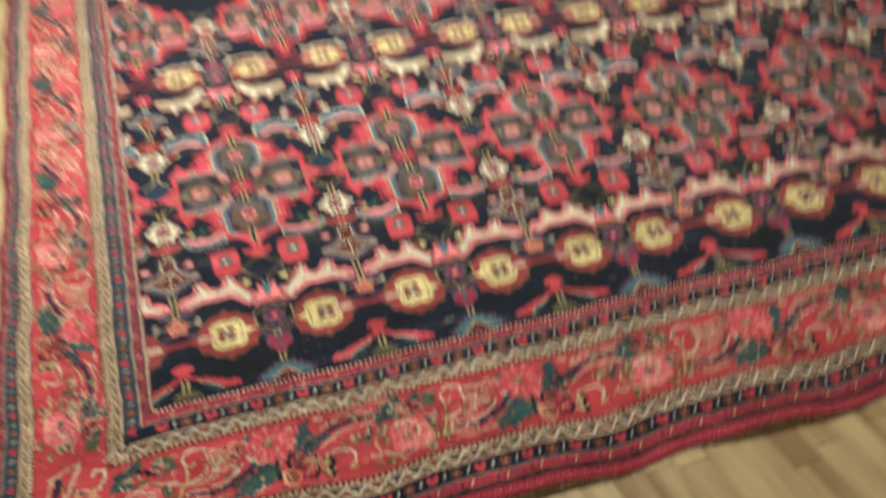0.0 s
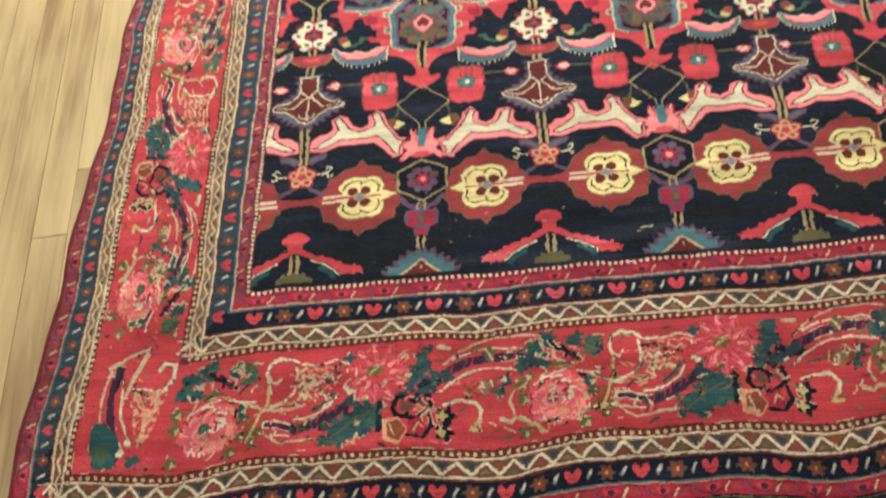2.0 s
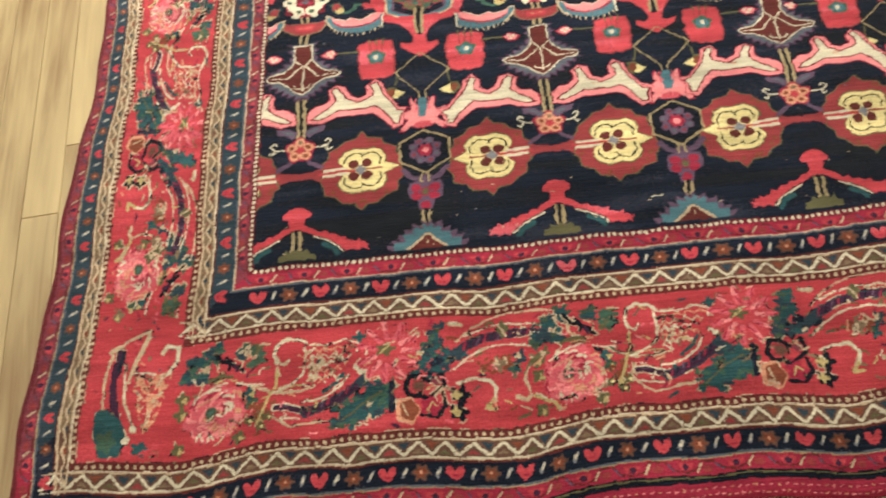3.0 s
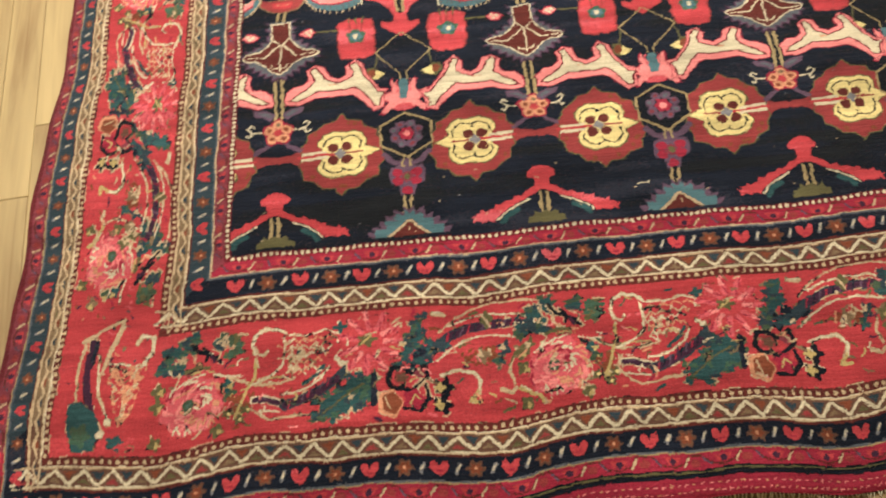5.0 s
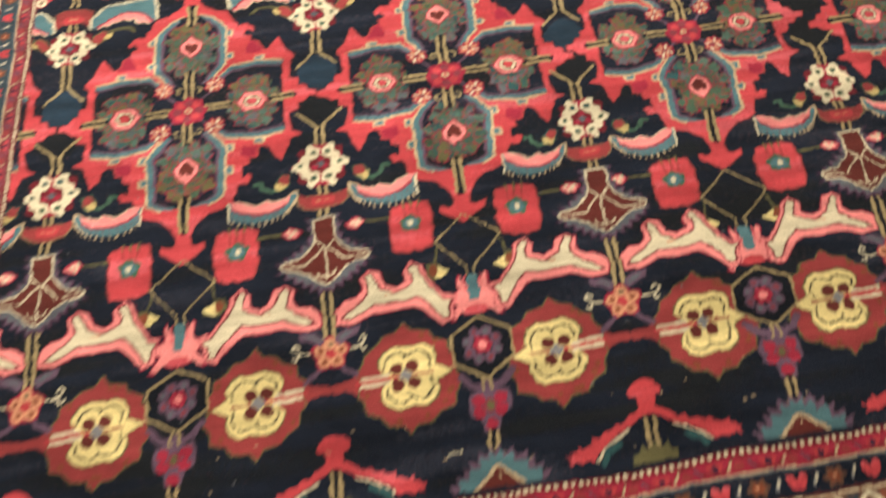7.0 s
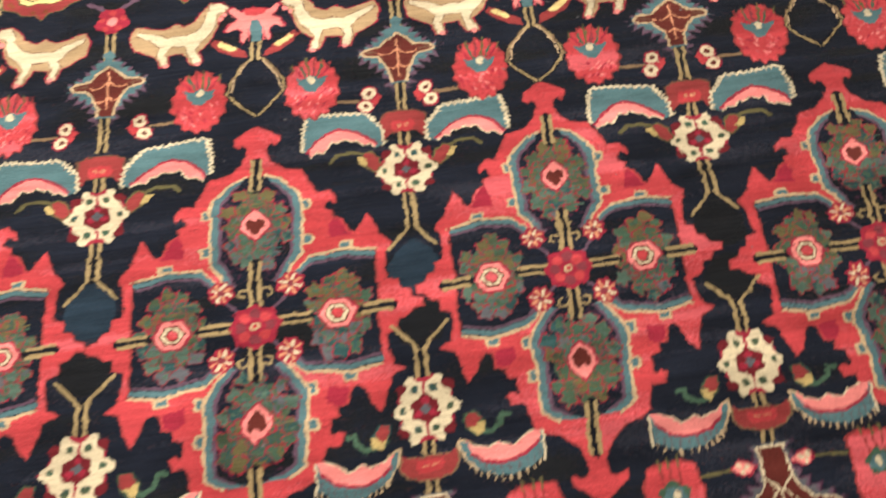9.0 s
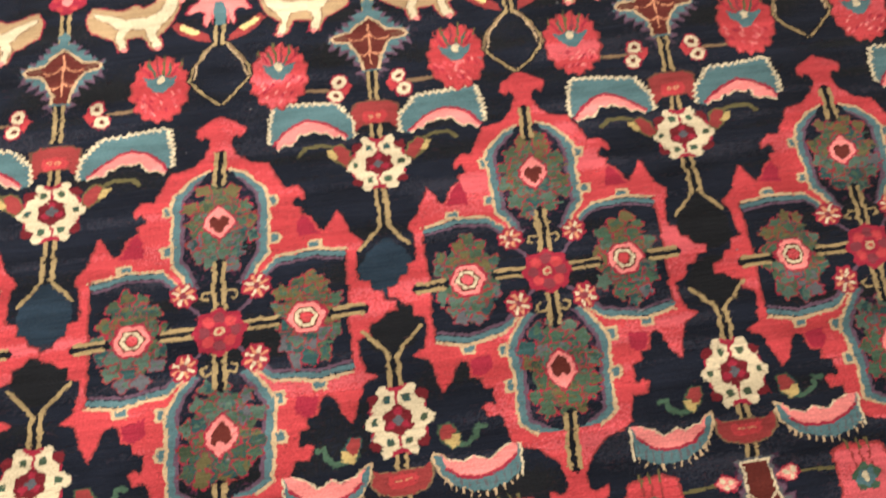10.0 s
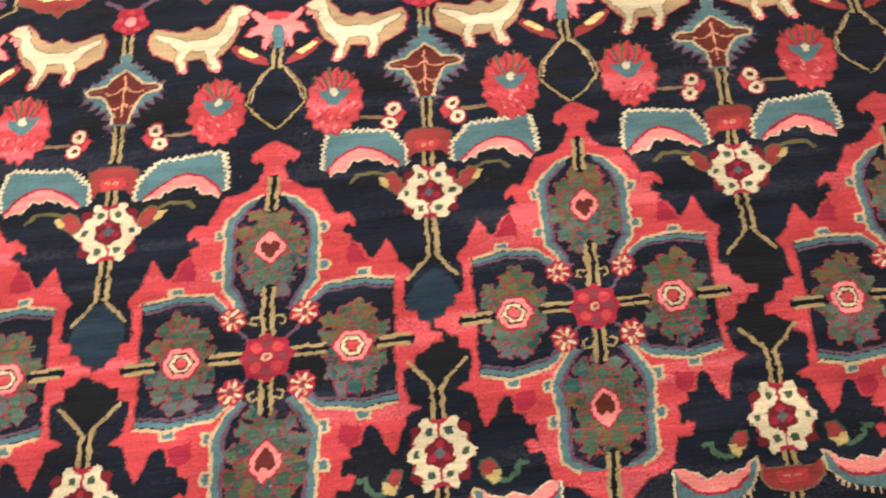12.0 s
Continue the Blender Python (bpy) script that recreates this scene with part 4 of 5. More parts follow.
def lay_bands():
    inner = FIELD
    for (name, wool_name, label), (a, b) in zip(BANDS, EDGES[1:]):
        PARTS.append((name, None, label))
        BAND_IDS.append(len(PARTS) - 1)
        outer = (UU > a) & (VV > b)
        mask = outer & ~inner
        colour[mask], owner[mask] = CODE[wool_name], len(PARTS) - 1
        inner = inner | outer
    rest = ~inner
    colour[rest], owner[rest] = CODE["crimson"], BAND_IDS[-1]
    side = (UU < EDGES[-3][0]) & (VV > EDGES[-2][1])
    colour[side] = CODE["dark_red"]
    # the side pile's pale greyish sheen, put into the colour by swapping wools
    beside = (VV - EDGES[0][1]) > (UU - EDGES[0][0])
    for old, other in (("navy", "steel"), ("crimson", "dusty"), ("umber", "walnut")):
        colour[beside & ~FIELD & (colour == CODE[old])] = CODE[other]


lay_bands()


def bead_runs():
    """White and sand beads along the thin lines, on both borders."""
    for (a, b), (c, d), wool_name, id in ((EDGES[0], EDGES[1], "cream", 0), (EDGES[6], EDGES[7], "sand", 6), (EDGES[8], EDGES[9], "sand", 8)):
        step = 0.0105 if id == 0 else 0.0125
        for side in (False, True):
            start, stop = (b, V1) if side else (a, U1)
            for k in range(int((stop - start) / step)):
                s = start + (k + 0.3) * step
                p = Pen((a + c) / 2, s * 1.0) if side else Pen(s, (b + d) / 2)
                p.id = BAND_IDS[id]
                p.disc(0, 0, 0.31, 0.36, wool_name)
    # fine lines beside the zigzags
    for (a, b), wool_name, width in ((EDGES[5], "cream", 0.28), (EDGES[6], "sand", 0.28), (EDGES[9], "cream", 0.3), (EDGES[10], "sand", 0.3), (EDGES[2], "sand", 0.3), (EDGES[13], "tan", 0.25)):
        p = Pen(0, 0)
        p.id = BAND_IDS[EDGES.index((a, b))]
        p.line([(a * 100, V1 * 100), (a * 100, b * 100), (U1 * 100, b * 100)], width, wool_name)


bead_runs()


def zigzag(outer, inner, side, id):
    """Slanting cream bars between dark olive and brown triangles."""
    width = abs(outer - inner) * 100
    step = 3.6 if side else 4.2
    start, stop = (inner, V1) if side else (inner, U1)
    base = EDGES[id][1] if side else EDGES[id][0]
    n = int((stop - base) / (step * 0.01)) + 1
    for k in range(-1, n):
        p = Pen(outer, base + k * step * 0.01, 1, 1, True) if side else Pen(base + k * step * 0.01, outer)
        p.id = BAND_IDS[id]
        h, m, q = width - 0.35, step / 2, 0.4
        # side bars in sand: the flat contrast of the sheen there, put into colour
        light = "sand" if side else "cream"
        h, q = width - 0.7, 0.72
        p.poly([(0, 0.05), (0, 0.3), (step, 0.3), (step, 0.05)], light)
        p.poly([(0, width - 0.05), (0, width - 0.28), (step, width - 0.28), (step, width - 0.05)], "sand")
        p.poly([(m * 0.55, q), (m, h * 0.6), (m * 1.45, q)], ("walnut", "olive", "madder")[k % 3])
        p.poly([(m * 1.55, h), (m * 2, h * 0.5), (m * 2.45, h)], "steel" if k % 3 else "rust")
        p.line([(0, q), (m * 0.1, q), (m * 0.95, h), (m * 1.05, h), (m * 1.9, q), (m * 2, q)], 0.45 if side else 0.62, light)


for part_no, low, high in ((5, EDGES[6], EDGES[5]), (9, EDGES[10], EDGES[9])):
    zigzag(low[1], high[1], False, part_no)
    zigzag(low[0], high[0], True, part_no)


def guard_motifs(low, high, side, id, offset):
    mid = (low + high) / 2
    half = abs(low - high) * 50
    pitch = 0.112 if side else 0.101
    base = offset
    stop = V1 if side else U1
    n = int((stop - base) / pitch)
    out = -1 if low < high else 1
    for k in range(n):
        for j in (0, 1):
            s = base + (k + 0.5 * j) * pitch
            p = Pen(mid, s, 1, 1, True) if side else Pen(s, mid)
            r = half * 0.66
            if j == 0:
                p.part("heart", BAND_IDS[id], "bright red heart")
                # side hearts take the duller red, part of that painted sheen
                p.poly([(0, -r), (r * 0.6, -r * 0.7), (r * 1.1, r * 0.1), (r * 1.1, r * 0.8), (r * 0.7, r), (r * 0.3, r * 0.75), (0, r * 0.15)], "red" if side else "rosered", True)
                p.line([(-r * 0.3, -r * 0.4), (r * 0.3, -r * 0.4)], 0.3, "crimson")
            else:
                p.part("rosette", BAND_IDS[id], "rust brown rosette")
                p.disc(0, 0, r * 1.05, r, "umber", 6, 0.2)
                p.disc(0, 0, r * 0.7, r * 0.65, "rust", 6, 0.2)
                p.disc(0, 0, r * 0.2, r * 0.22, "peach")
            p.id = BAND_IDS[id]
            d = pitch * 25
            p.line([(d - 0.25, -r * 0.5), (d + 0.3, r * 0.55)], 0.65, "grey")
            p.line([(d - 0.1, -r * 0.2), (d + 0.3, r * 0.5)], 0.35, "cream")


guard_motifs(EDGES[4][1], EDGES[3][1], False, 3, 0.007)
guard_motifs(EDGES[4][0], EDGES[3][0], True, 3, -0.045)
guard_motifs(EDGES[12][1], EDGES[11][1], False, 11, -0.29)
guard_motifs(EDGES[12][0], EDGES[11][0], True, 11, -0.36)


def scrolls(low, high, side, id, start):
    mid, half = (low + high) / 2, abs(low - high) * 50
    pitch = 0.072
    for k in range(int(((V1 if side else U1) - start) / pitch)):
        p = Pen(mid, start + k * pitch, 1, 1, True) if side else Pen(start + k * pitch, mid)
        p.id = BAND_IDS[id]
        r = half * 0.72
        p.line([(0, r), (1.2, -r * 0.5), (3.0, -r), (4.6, -r * 0.4), (5.4, r), (7.2, r)], 0.32, "brown")
        p.line([(4.6, -r * 0.7), (5.3, r * 0.6)], 0.42, "sand")
        p.line([(0.3, r * 0.5), (1.1, -r * 0.6)], 0.35, "purple")
        p.poly([(1.6, r * 0.7), (4.2, r * 0.7), (3.6, -r * 0.5), (2.2, -r * 0.5)], "red")
        p.disc(2.9, 0, 0.5, 0.5, "plum")
        p.disc(6.2, -r * 0.2, 0.7, 0.6, "madder")


scrolls(EDGES[2][1], EDGES[1][1], False, 1, -0.02)
scrolls(EDGES[2][0], EDGES[1][0], True, 1, 0.0)
scrolls(EDGES[14][1], EDGES[13][1], False, 13, -0.32)
scrolls(EDGES[14][0], EDGES[13][0], True, 13, -0.43)


def stitches():
    p = Pen(0, 0)
    p.id = BAND_IDS[-1]
    for v, step in ((-0.469, 0.011), (-0.479, 0.009)):
        for k in range(int((U1 - U0) / step)):
            q = Pen(U0 + k * step, v)
            q.id = BAND_IDS[-1]
            q.line([(-0.2, -0.05), (0.22, 0.06)], 0.22, "pink" if k % 3 else "peach")
    for k in range(2):
        p.line([(U0 * 100, -45.1 - 0.6 * k), (U1 * 100, -45.1 - 0.6 * k)], 0.3, "olive" if k == 0 else "navy")


stitches()


# Main border: s runs along the border, t across it from the outer edge inwards, in centimetres.
def mottled_leaf(p, rng, pts, names, count):
    """A leaf worked in short strokes of several greens, ragged at its edge."""
    xs, ys = [q[0] for q in pts], [q[1] for q in pts]
    p.poly(grown(pts, 0.86, (sum(xs) / len(xs), sum(ys) / len(ys))), names[0])
    for n in range(count):
        k = rng.randrange(len(pts))
        (ax, ay), (bx, by) = pts[k], pts[rng.randrange(len(pts))]
        t = rng.random() ** 1.3 * 0.6
        x, y = ax + (bx - ax) * t, ay + (by - ay) * t
        p.disc(x, y, rng.uniform(0.35, 0.85), rng.uniform(0.3, 0.7), names[n % len(names)], rng.choice((3, 4, 5)), 0.25, rng.random() * 6)


def petals(p, rng, x0, y0, rx, ry, names, count, width=0.36):
    """Curled petal strokes, scattered evenly over a full flower."""
    for q in range(count):
        r = math.sqrt((q + 0.5) / count)
        a = q * 2.39996 + rng.uniform(-0.3, 0.3)
        x, y = x0 + rx * r * math.cos(a), y0 + ry * r * math.sin(a)
        t, far = a + rng.uniform(0.9, 2.0), rng.uniform(0.5, 1.1)
        bend = rng.uniform(0.5, 1.1)
        p.line([(x - far * math.cos(t), y - far * math.sin(t)), (x, y), (x + far * math.cos(t + bend), y + far * math.sin(t + bend))], width * rng.uniform(0.8, 1.4), names[q % len(names)])


def border_rose(p, rng):
    b = BAND_IDS[7]
    for x, y, rx, ry in ((-1.6, 17.6, 1.5, 1.7), (-3.8, 16.4, 1.6, 1.2), (-5.2, 14.0, 1.6, 1.3), (-3.0, 13.6, 1.2, 1.0), (2.9, 17.0, 1.2, 1.3), (5.4, 16.6, 1.3, 1.2), (5.2, 14.6, 1.0, 0.9)):
        p.part("leaf", b, "dark green leaf")
        mottled_leaf(p, rng, [(x + rx * math.cos(q), y + ry * math.sin(q)) for q in (0, 1.05, 2.1, 3.1, 4.2, 5.2)], ("dteal", "green", "steel") if x < 4 else ("green", "olive", "moss"), 9)
    p.part("leaf_vein", b, "black veins among the leaves")
    p.line([(-1.2, 17.4), (0.0, 15.8), (1.2, 15.2), (2.6, 14.4), (3.4, 13.2)], 1.0, "black")
    p.line([(0.4, 16.6), (1.4, 15.4), (1.0, 14.2)], 0.8, "black")
    p.line([(1.9, 14.6), (2.4, 13.6)], 0.8, "plum")
    p.line([(-0.6, 15.6), (-0.9, 14.2), (0.2, 13.6)], 0.5, "peach")
    p.line([(2.0, 16.0), (3.4, 15.2), (3.0, 14.0)], 0.4, "sand")
    p.line([(-2.0, 12.6), (-0.4, 13.2), (1.4, 12.8)], 0.9, "olive")
    p.line([(-1.4, 12.2), (0.6, 12.4), (2.2, 11.8)], 0.5, "gold")
    p.line([(5.8, 17.8), (7.2, 17.6)], 0.4, "sand")
    p.line([(2.6, 10.8), (4.2, 9.6)], 0.8, "black")
    p.line([(2.2, 11.4), (4.8, 10.4), (6.4, 10.2)], 0.4, "cream")
    p.part("rose", b, "pink-red full rose with light petal edges")
    p.disc(-0.6, 7.0, 4.9, 5.2, "rosered", 9, 0.1, rng.random())
    p.disc(-0.6, 6.8, 4.4, 4.6, "coral", 7, 0.12, rng.random(), 0.9)
    petals(p, rng, -0.6, 6.8, 4.5, 4.8, ("crimson", "pink", "coral", "pink", "pink", "cream", "coral", "peach"), 74, 0.5)
    p.line([(-4.0, 10.0), (-2.4, 10.8), (-0.8, 11.6), (0.8, 11.8)], 0.45, "cream")
    p.line([(-3.4, 8.6), (-2.0, 9.2), (-0.6, 9.8)], 0.4, "peach")
    for x, y in ((-2.8, 3.4), (-1.2, 2.8), (0.6, 3.6), (2.2, 3.2)):
        p.line([(x - 0.3, y - 0.6), (x, y + 0.6), (x + 0.6, y - 0.2 + 0.2 * x)], 0.4, "cream" if x < 0 else "peach")
    p.disc(-1.3, 7.0, 0.9, 1.0, "green")
    p.disc(-1.2, 7.1, 0.4, 0.45, "sage")
    for x, y, name in ((-6.0, 10.2, "olive"), (-5.8, 7.6, "olive"), (5.0, 7.2, "green"), (4.6, 9.0, "dteal"), (-6.0, 1.8, "olive"), (6.4, 4.4, "walnut"), (3.2, 1.6, "olive")):
        p.part("small_leaf", b)
        p.disc(x, y, 0.9, 1.1, name, 4, 0.25, rng.random() * 6)
        p.disc(x + 0.4, y - 0.3, 0.4, 0.5, "gold", 3, 0.3, rng.random() * 6)


def urn(p, rng):
    b = BAND_IDS[7]
    p.part("stalk", b, "sand-coloured branching stalk")
    p.poly([(4.6, 7.0), (7.4, 8.0), (8.8, 7.2), (8.6, 4.6), (6.0, 4.0)], "rust", share=0.6)
    p.line([(4.8, 10.2), (6.8, 9.2), (8.6, 8.2), (12.6, 8.3), (14.6, 9.0)], 0.55, "sand")
    p.line([(5.8, 3.2), (6.8, 5.4), (7.6, 8.0), (8.6, 9.8), (8.6, 12.6)], 0.6, "gold")
    p.line([(9.0, 9.0), (11.0, 9.4), (13.4, 9.2)], 0.5, "gold")
    for x, y in ((4.8, 4.2), (6.6, 2.8), (7.6, 4.4)):
        p.disc(x, y, 0.8, 0.7, "olive", 5, 0.3, x)
        p.disc(x + 0.2, y, 0.32, 0.3, "yellow")
    p.part("seed_pod", b, "plum seed pod outlined in cream")
    p.line([(8.8, 5.9), (10.6, 5.7), (12.6, 4.9)], 1.9, "cream")
    p.line([(8.9, 5.8), (10.6, 5.6), (12.4, 4.9)], 1.3, "plum")
    p.line([(9.6, 6.0), (10.6, 5.9)], 0.4, "purple")
    p.part("urn", b, "sand outlined paisley urn filled with pale netting")
    p.line([(8.5, 13.6), (8.0, 15.4), (8.4, 17.0), (10.0, 18.0), (12.2, 17.6), (13.4, 16.6)], 0.75, "cream")
    p.line([(8.5, 13.6), (9.6, 13.2), (10.2, 14.0)], 0.5, "cream")
    p.line([(12.8, 16.2), (13.0, 14.6), (12.7, 11.4), (11.4, 10.0), (10.0, 9.1), (8.4, 8.4)], 0.55, "cream")
    p.line([(13.8, 16.4), (16.6, 16.2), (19.4, 17.0), (21.4, 16.2), (21.2, 14.6)], 0.45, "cream")
    for q in range(5):
        y0 = 10.2 + q * 1.25
        x1 = 18.0 + q * 0.75
        p.line([(13.4 + (x1 - 13.4) * n / 8, y0 + (0.45 if n % 2 else -0.3) + 0.5 * n / 8) for n in range(9)], 0.36, ("sand", "peach", "cream")[q % 3])
    for q in range(26):
        x = 13.4 + 6.6 * rng.random()
        y = 9.9 + 5.6 * rng.random()
        p.line([(x, y), (x + 0.35, y + 0.5 - (q % 2) * 1.0)], 0.34, ("cream", "sand", "peach")[q % 3])
    for x, y in ((21.2, 12.0), (21.8, 11.0), (22.4, 10.0)):
        p.disc(x, y, 0.5, 0.6, "cream")
    p.part("feather", b, "purple and navy feather edged in cream")
    dark = [(13.4, 4.4), (16.0, 5.2), (18.4, 6.4), (21.0, 8.4), (22.6, 9.8)]
    p.line(dark, 2.3, "steel")
    p.line(dark[:4], 1.5, "plum")
    for q in range(8):
        x = 13.8 + q * 0.95
        y = 4.1 + q * 0.58
        p.line([(x, y - 0.3), (x + 0.3, y + 1.0)], 0.36, ("crimson", "navy", "purple")[q % 3])
    p.line([(12.6, 6.2), (14.6, 6.4), (16.4, 7.0), (18.6, 8.6), (19.8, 10.6)], 0.5, "cream")
    p.line([(16.0, 7.8), (18.0, 9.4), (19.0, 10.8)], 0.8, "dteal")
    p.line([(8.4, 4.3), (9.8, 2.8), (11.2, 2.0), (14.6, 2.6), (18.0, 2.8)], 0.5, "sand")
    p.line([(9.4, 3.8), (12.6, 3.4)], 0.4, "cream")
    p.part("leaf", b, "large dark teal leaf")
    mottled_leaf(p, rng, [(17.6, 4.4), (18.0, 1.6), (20.6, 1.0), (22.4, 2.4), (25.0, 3.2), (27.0, 4.2), (27.0, 7.6), (25.4, 9.2), (23.2, 8.6), (21.0, 6.2)], ("dteal", "dteal", "green", "steel", "moss"), 64)
    p.line([(19.0, 2.6), (22.4, 5.4), (25.2, 7.0)], 0.4, "olive")
    p.line([(26.6, 3.4), (26.8, 8.4)], 1.2, "navy")


def cabbage_rose(p, rng):
    b = BAND_IDS[7]
    p.part("cabbage_rose", b, "coral pink many-petalled rose")
    p.disc(26.4, 14.0, 4.9, 5.2, "rosered", 11, 0.12)
    for q in range(22):
        a, r = q * 0.571, 2.2 + (q % 2) * 1.7
        x, y = 26.4 + r * math.cos(a), 14.0 + r * 1.06 * math.sin(a)
        p.line([(x, y), (x + 1.1 * math.cos(a), y + 1.2 * math.sin(a))], 1.15, "coral" if q % 3 else "pink")
        p.line([(x + 0.5 * math.sin(a), y - 0.5 * math.cos(a)), (x + 1.3 * math.cos(a), y + 1.3 * math.sin(a))], 0.32, "crimson")
    p.disc(25.8, 14.4, 1.3, 1.0, "olive", 5, 0.3)
    p.line([(25.0, 13.8), (26.4, 15.0)], 0.45, "gold")
    p.line([(25.6, 15.2), (27.2, 15.6)], 0.36, "sand")
    p.part("small_leaf", b)
    p.disc(21.6, 17.2, 0.9, 0.8, "dteal", 4, 0.3)
    p.part("leaf", b, "dark teal leaf")
    mottled_leaf(p, rng, [(33.0, 18.0), (34.8, 18.2), (34.6, 15.4), (33.4, 12.6), (31.8, 10.2), (30.2, 9.2), (31.2, 12.2), (32.2, 14.8)], ("dteal", "green", "steel"), 30)
    p.part("leaf", b, "navy leaf")
    mottled_leaf(p, rng, [(32.6, 9.4), (35.2, 10.4), (38.0, 12.8), (37.4, 13.8), (35.2, 13.4), (33.2, 11.4)], ("steel", "dteal", "navy"), 22)
    p.part("petal", b, "small cream petal")
    p.line([(36.0, 18.2), (37.8, 18.0)], 1.0, "sand")
    p.line([(36.2, 18.4), (37.4, 18.3)], 0.4, "cream")


def dark_flower(p, rng):
    b = BAND_IDS[7]
    p.part("dark_flower", b, "black outlined flower with dusky pink petals")
    p.line([(29.4, 9.0), (28.8, 7.0), (29.4, 5.8), (31.4, 5.6), (32.4, 5.0)], 1.1, "black")
    p.line([(29.4, 9.0), (31.2, 9.2), (32.4, 8.0), (34.4, 9.4), (34.9, 7.4), (33.6, 6.2), (32.4, 5.0)], 0.9, "black")
    p.poly([(29.8, 8.4), (31.4, 8.6), (32.4, 7.2), (31.4, 6.2), (29.8, 6.4)], "madder")
    p.disc(31.0, 7.4, 0.9, 0.8, "umber", 5, 0.2)
    p.disc(33.6, 8.0, 0.8, 0.9, "dusty", 4, 0.2)
    p.line([(33.4, 8.8), (34.2, 7.8)], 0.36, "sand")
    p.line([(34.6, 6.0), (35.0, 3.8), (33.4, 2.0), (31.2, 2.2)], 1.0, "black")
    p.disc(32.6, 3.8, 1.5, 1.5, "crimson", 5, 0.2)
    p.line([(32.0, 3.2), (32.8, 4.6), (33.6, 3.8)], 0.4, "gold")
    p.disc(29.0, 3.2, 1.9, 2.3, "peach", 5, 0.08)
    p.disc(29.3, 3.3, 1.45, 1.8, "rust", 5, 0.08)
    p.line([(28.4, 4.4), (29.0, 2.4)], 0.35, "sand")
    for x, y in ((37.2, 5.6), (36.8, 2.8)):
        p.disc(x, y, 1.35, 1.4, "black", 5, 0.25)
        p.disc(x - 0.5, y, 0.75, 0.7, "gold", 4, 0.3)
    p.line([(35.0, 6.8), (36.2, 6.2)], 0.6, "walnut")


def plumes(p, rng):
    b = BAND_IDS[7]
    p.part("plume", b, "arching purple plume edged in cream")
    body = [(36.4, 12.8), (38.5, 14.2), (41.4, 15.6), (44.4, 16.0), (48.3, 15.5), (51.0, 14.4), (53.4, 13.0)]
    p.line(body, 2.1, "steel")
    p.line(body[1:6], 1.6, "plum")
    for q in range(13):
        x = 38.0 + q * 1.1
        y = 13.9 + 2.0 * math.sin(q * 0.26)
        p.line([(x, y - 0.5), (x + 0.4, y + 0.9)], 0.36, ("crimson", "navy", "purple")[q % 3])
    p.line([(36.2, 10.2), (38.3, 12.0), (40.4, 13.2), (42.6, 14.0), (45.6, 14.0), (49.8, 12.7)], 0.42, "cream")
    p.line([(37.0, 15.0), (39.5, 17.4), (42.0, 19.0), (44.1, 19.6), (48.6, 19.4), (53.0, 18.6)], 0.42, "sand")
    p.line([(38.4, 16.0), (41.4, 17.4), (44.0, 17.8), (48.4, 17.0), (52.2, 15.2)], 0.42, "cream")
    p.disc(44.2, 16.9, 0.9, 1.3, "olive", 4, 0.2)
    p.line([(43.6, 17.8), (44.6, 15.6)], 0.4, "sand")
    p.poly([(39.4, 11.4), (44.6, 12.8), (47.0, 11.0), (44.0, 8.8), (40.4, 9.4)], "rust", share=0.35)
    p.part("tendril", b, "cream curled tendril")
    p.line([(37.0, 7.6), (39.2, 8.4), (41.6, 8.1), (42.6, 6.6), (42.0, 4.6)], 0.75, "cream")
    p.line([(42.0, 4.8), (41.0, 3.4), (42.4, 3.2)], 0.85, "gold")
    p.part("tendril", b)
    p.line([(47.9, 9.6), (47.2, 7.4), (47.8, 5.4)], 0.55, "sand")
    p.line([(45.8, 4.6), (47.2, 4.0), (48.0, 4.6)], 0.85, "sand")
    p.part("tendril", b)
    p.line([(48.6, 4.4), (50.0, 3.4), (51.4, 2.6), (51.8, 1.4)], 0.8, "gold")
    p.line([(49.4, 4.2), (50.8, 3.4)], 0.36, "cream")
    for x, y, name in ((45.8, 9.4, "dteal"), (46.8, 11.4, "steel"), (44.8, 10.8, "rust"), (50.6, 11.2, "olive"), (51.8, 9.2, "olive"), (52.6, 14.4, "dteal"), (49.0, 10.4, "walnut"), (43.4, 10.6, "walnut")):
        p.part("small_leaf", b)
        p.disc(x, y, 0.9, 1.2, name, 4, 0.3, rng.random() * 6)
        p.disc(x - 0.3, y + 0.3, 0.4, 0.5, "sand" if name != "dteal" else "green", 3, 0.3, rng.random() * 6)


def sprigs(p, rng, count):
    """Small scattered dashes of leaf and stem that fill the red ground, joined as one."""
    p.id = BAND_IDS[7]
    for q in range(count):
        x, y = rng.uniform(-5, 50), rng.uniform(0.8, 18.6)
        a = rng.uniform(-0.6, 1.2)
        far = rng.uniform(0.5, 1.5)
        name = ("walnut", "olive", "rust", "crimson", "peach", "plum", "dteal", "coral")[q % 8]
        p.line([(x, y), (x + far * math.cos(a), y + far * math.sin(a))], rng.uniform(0.35, 0.75), name)


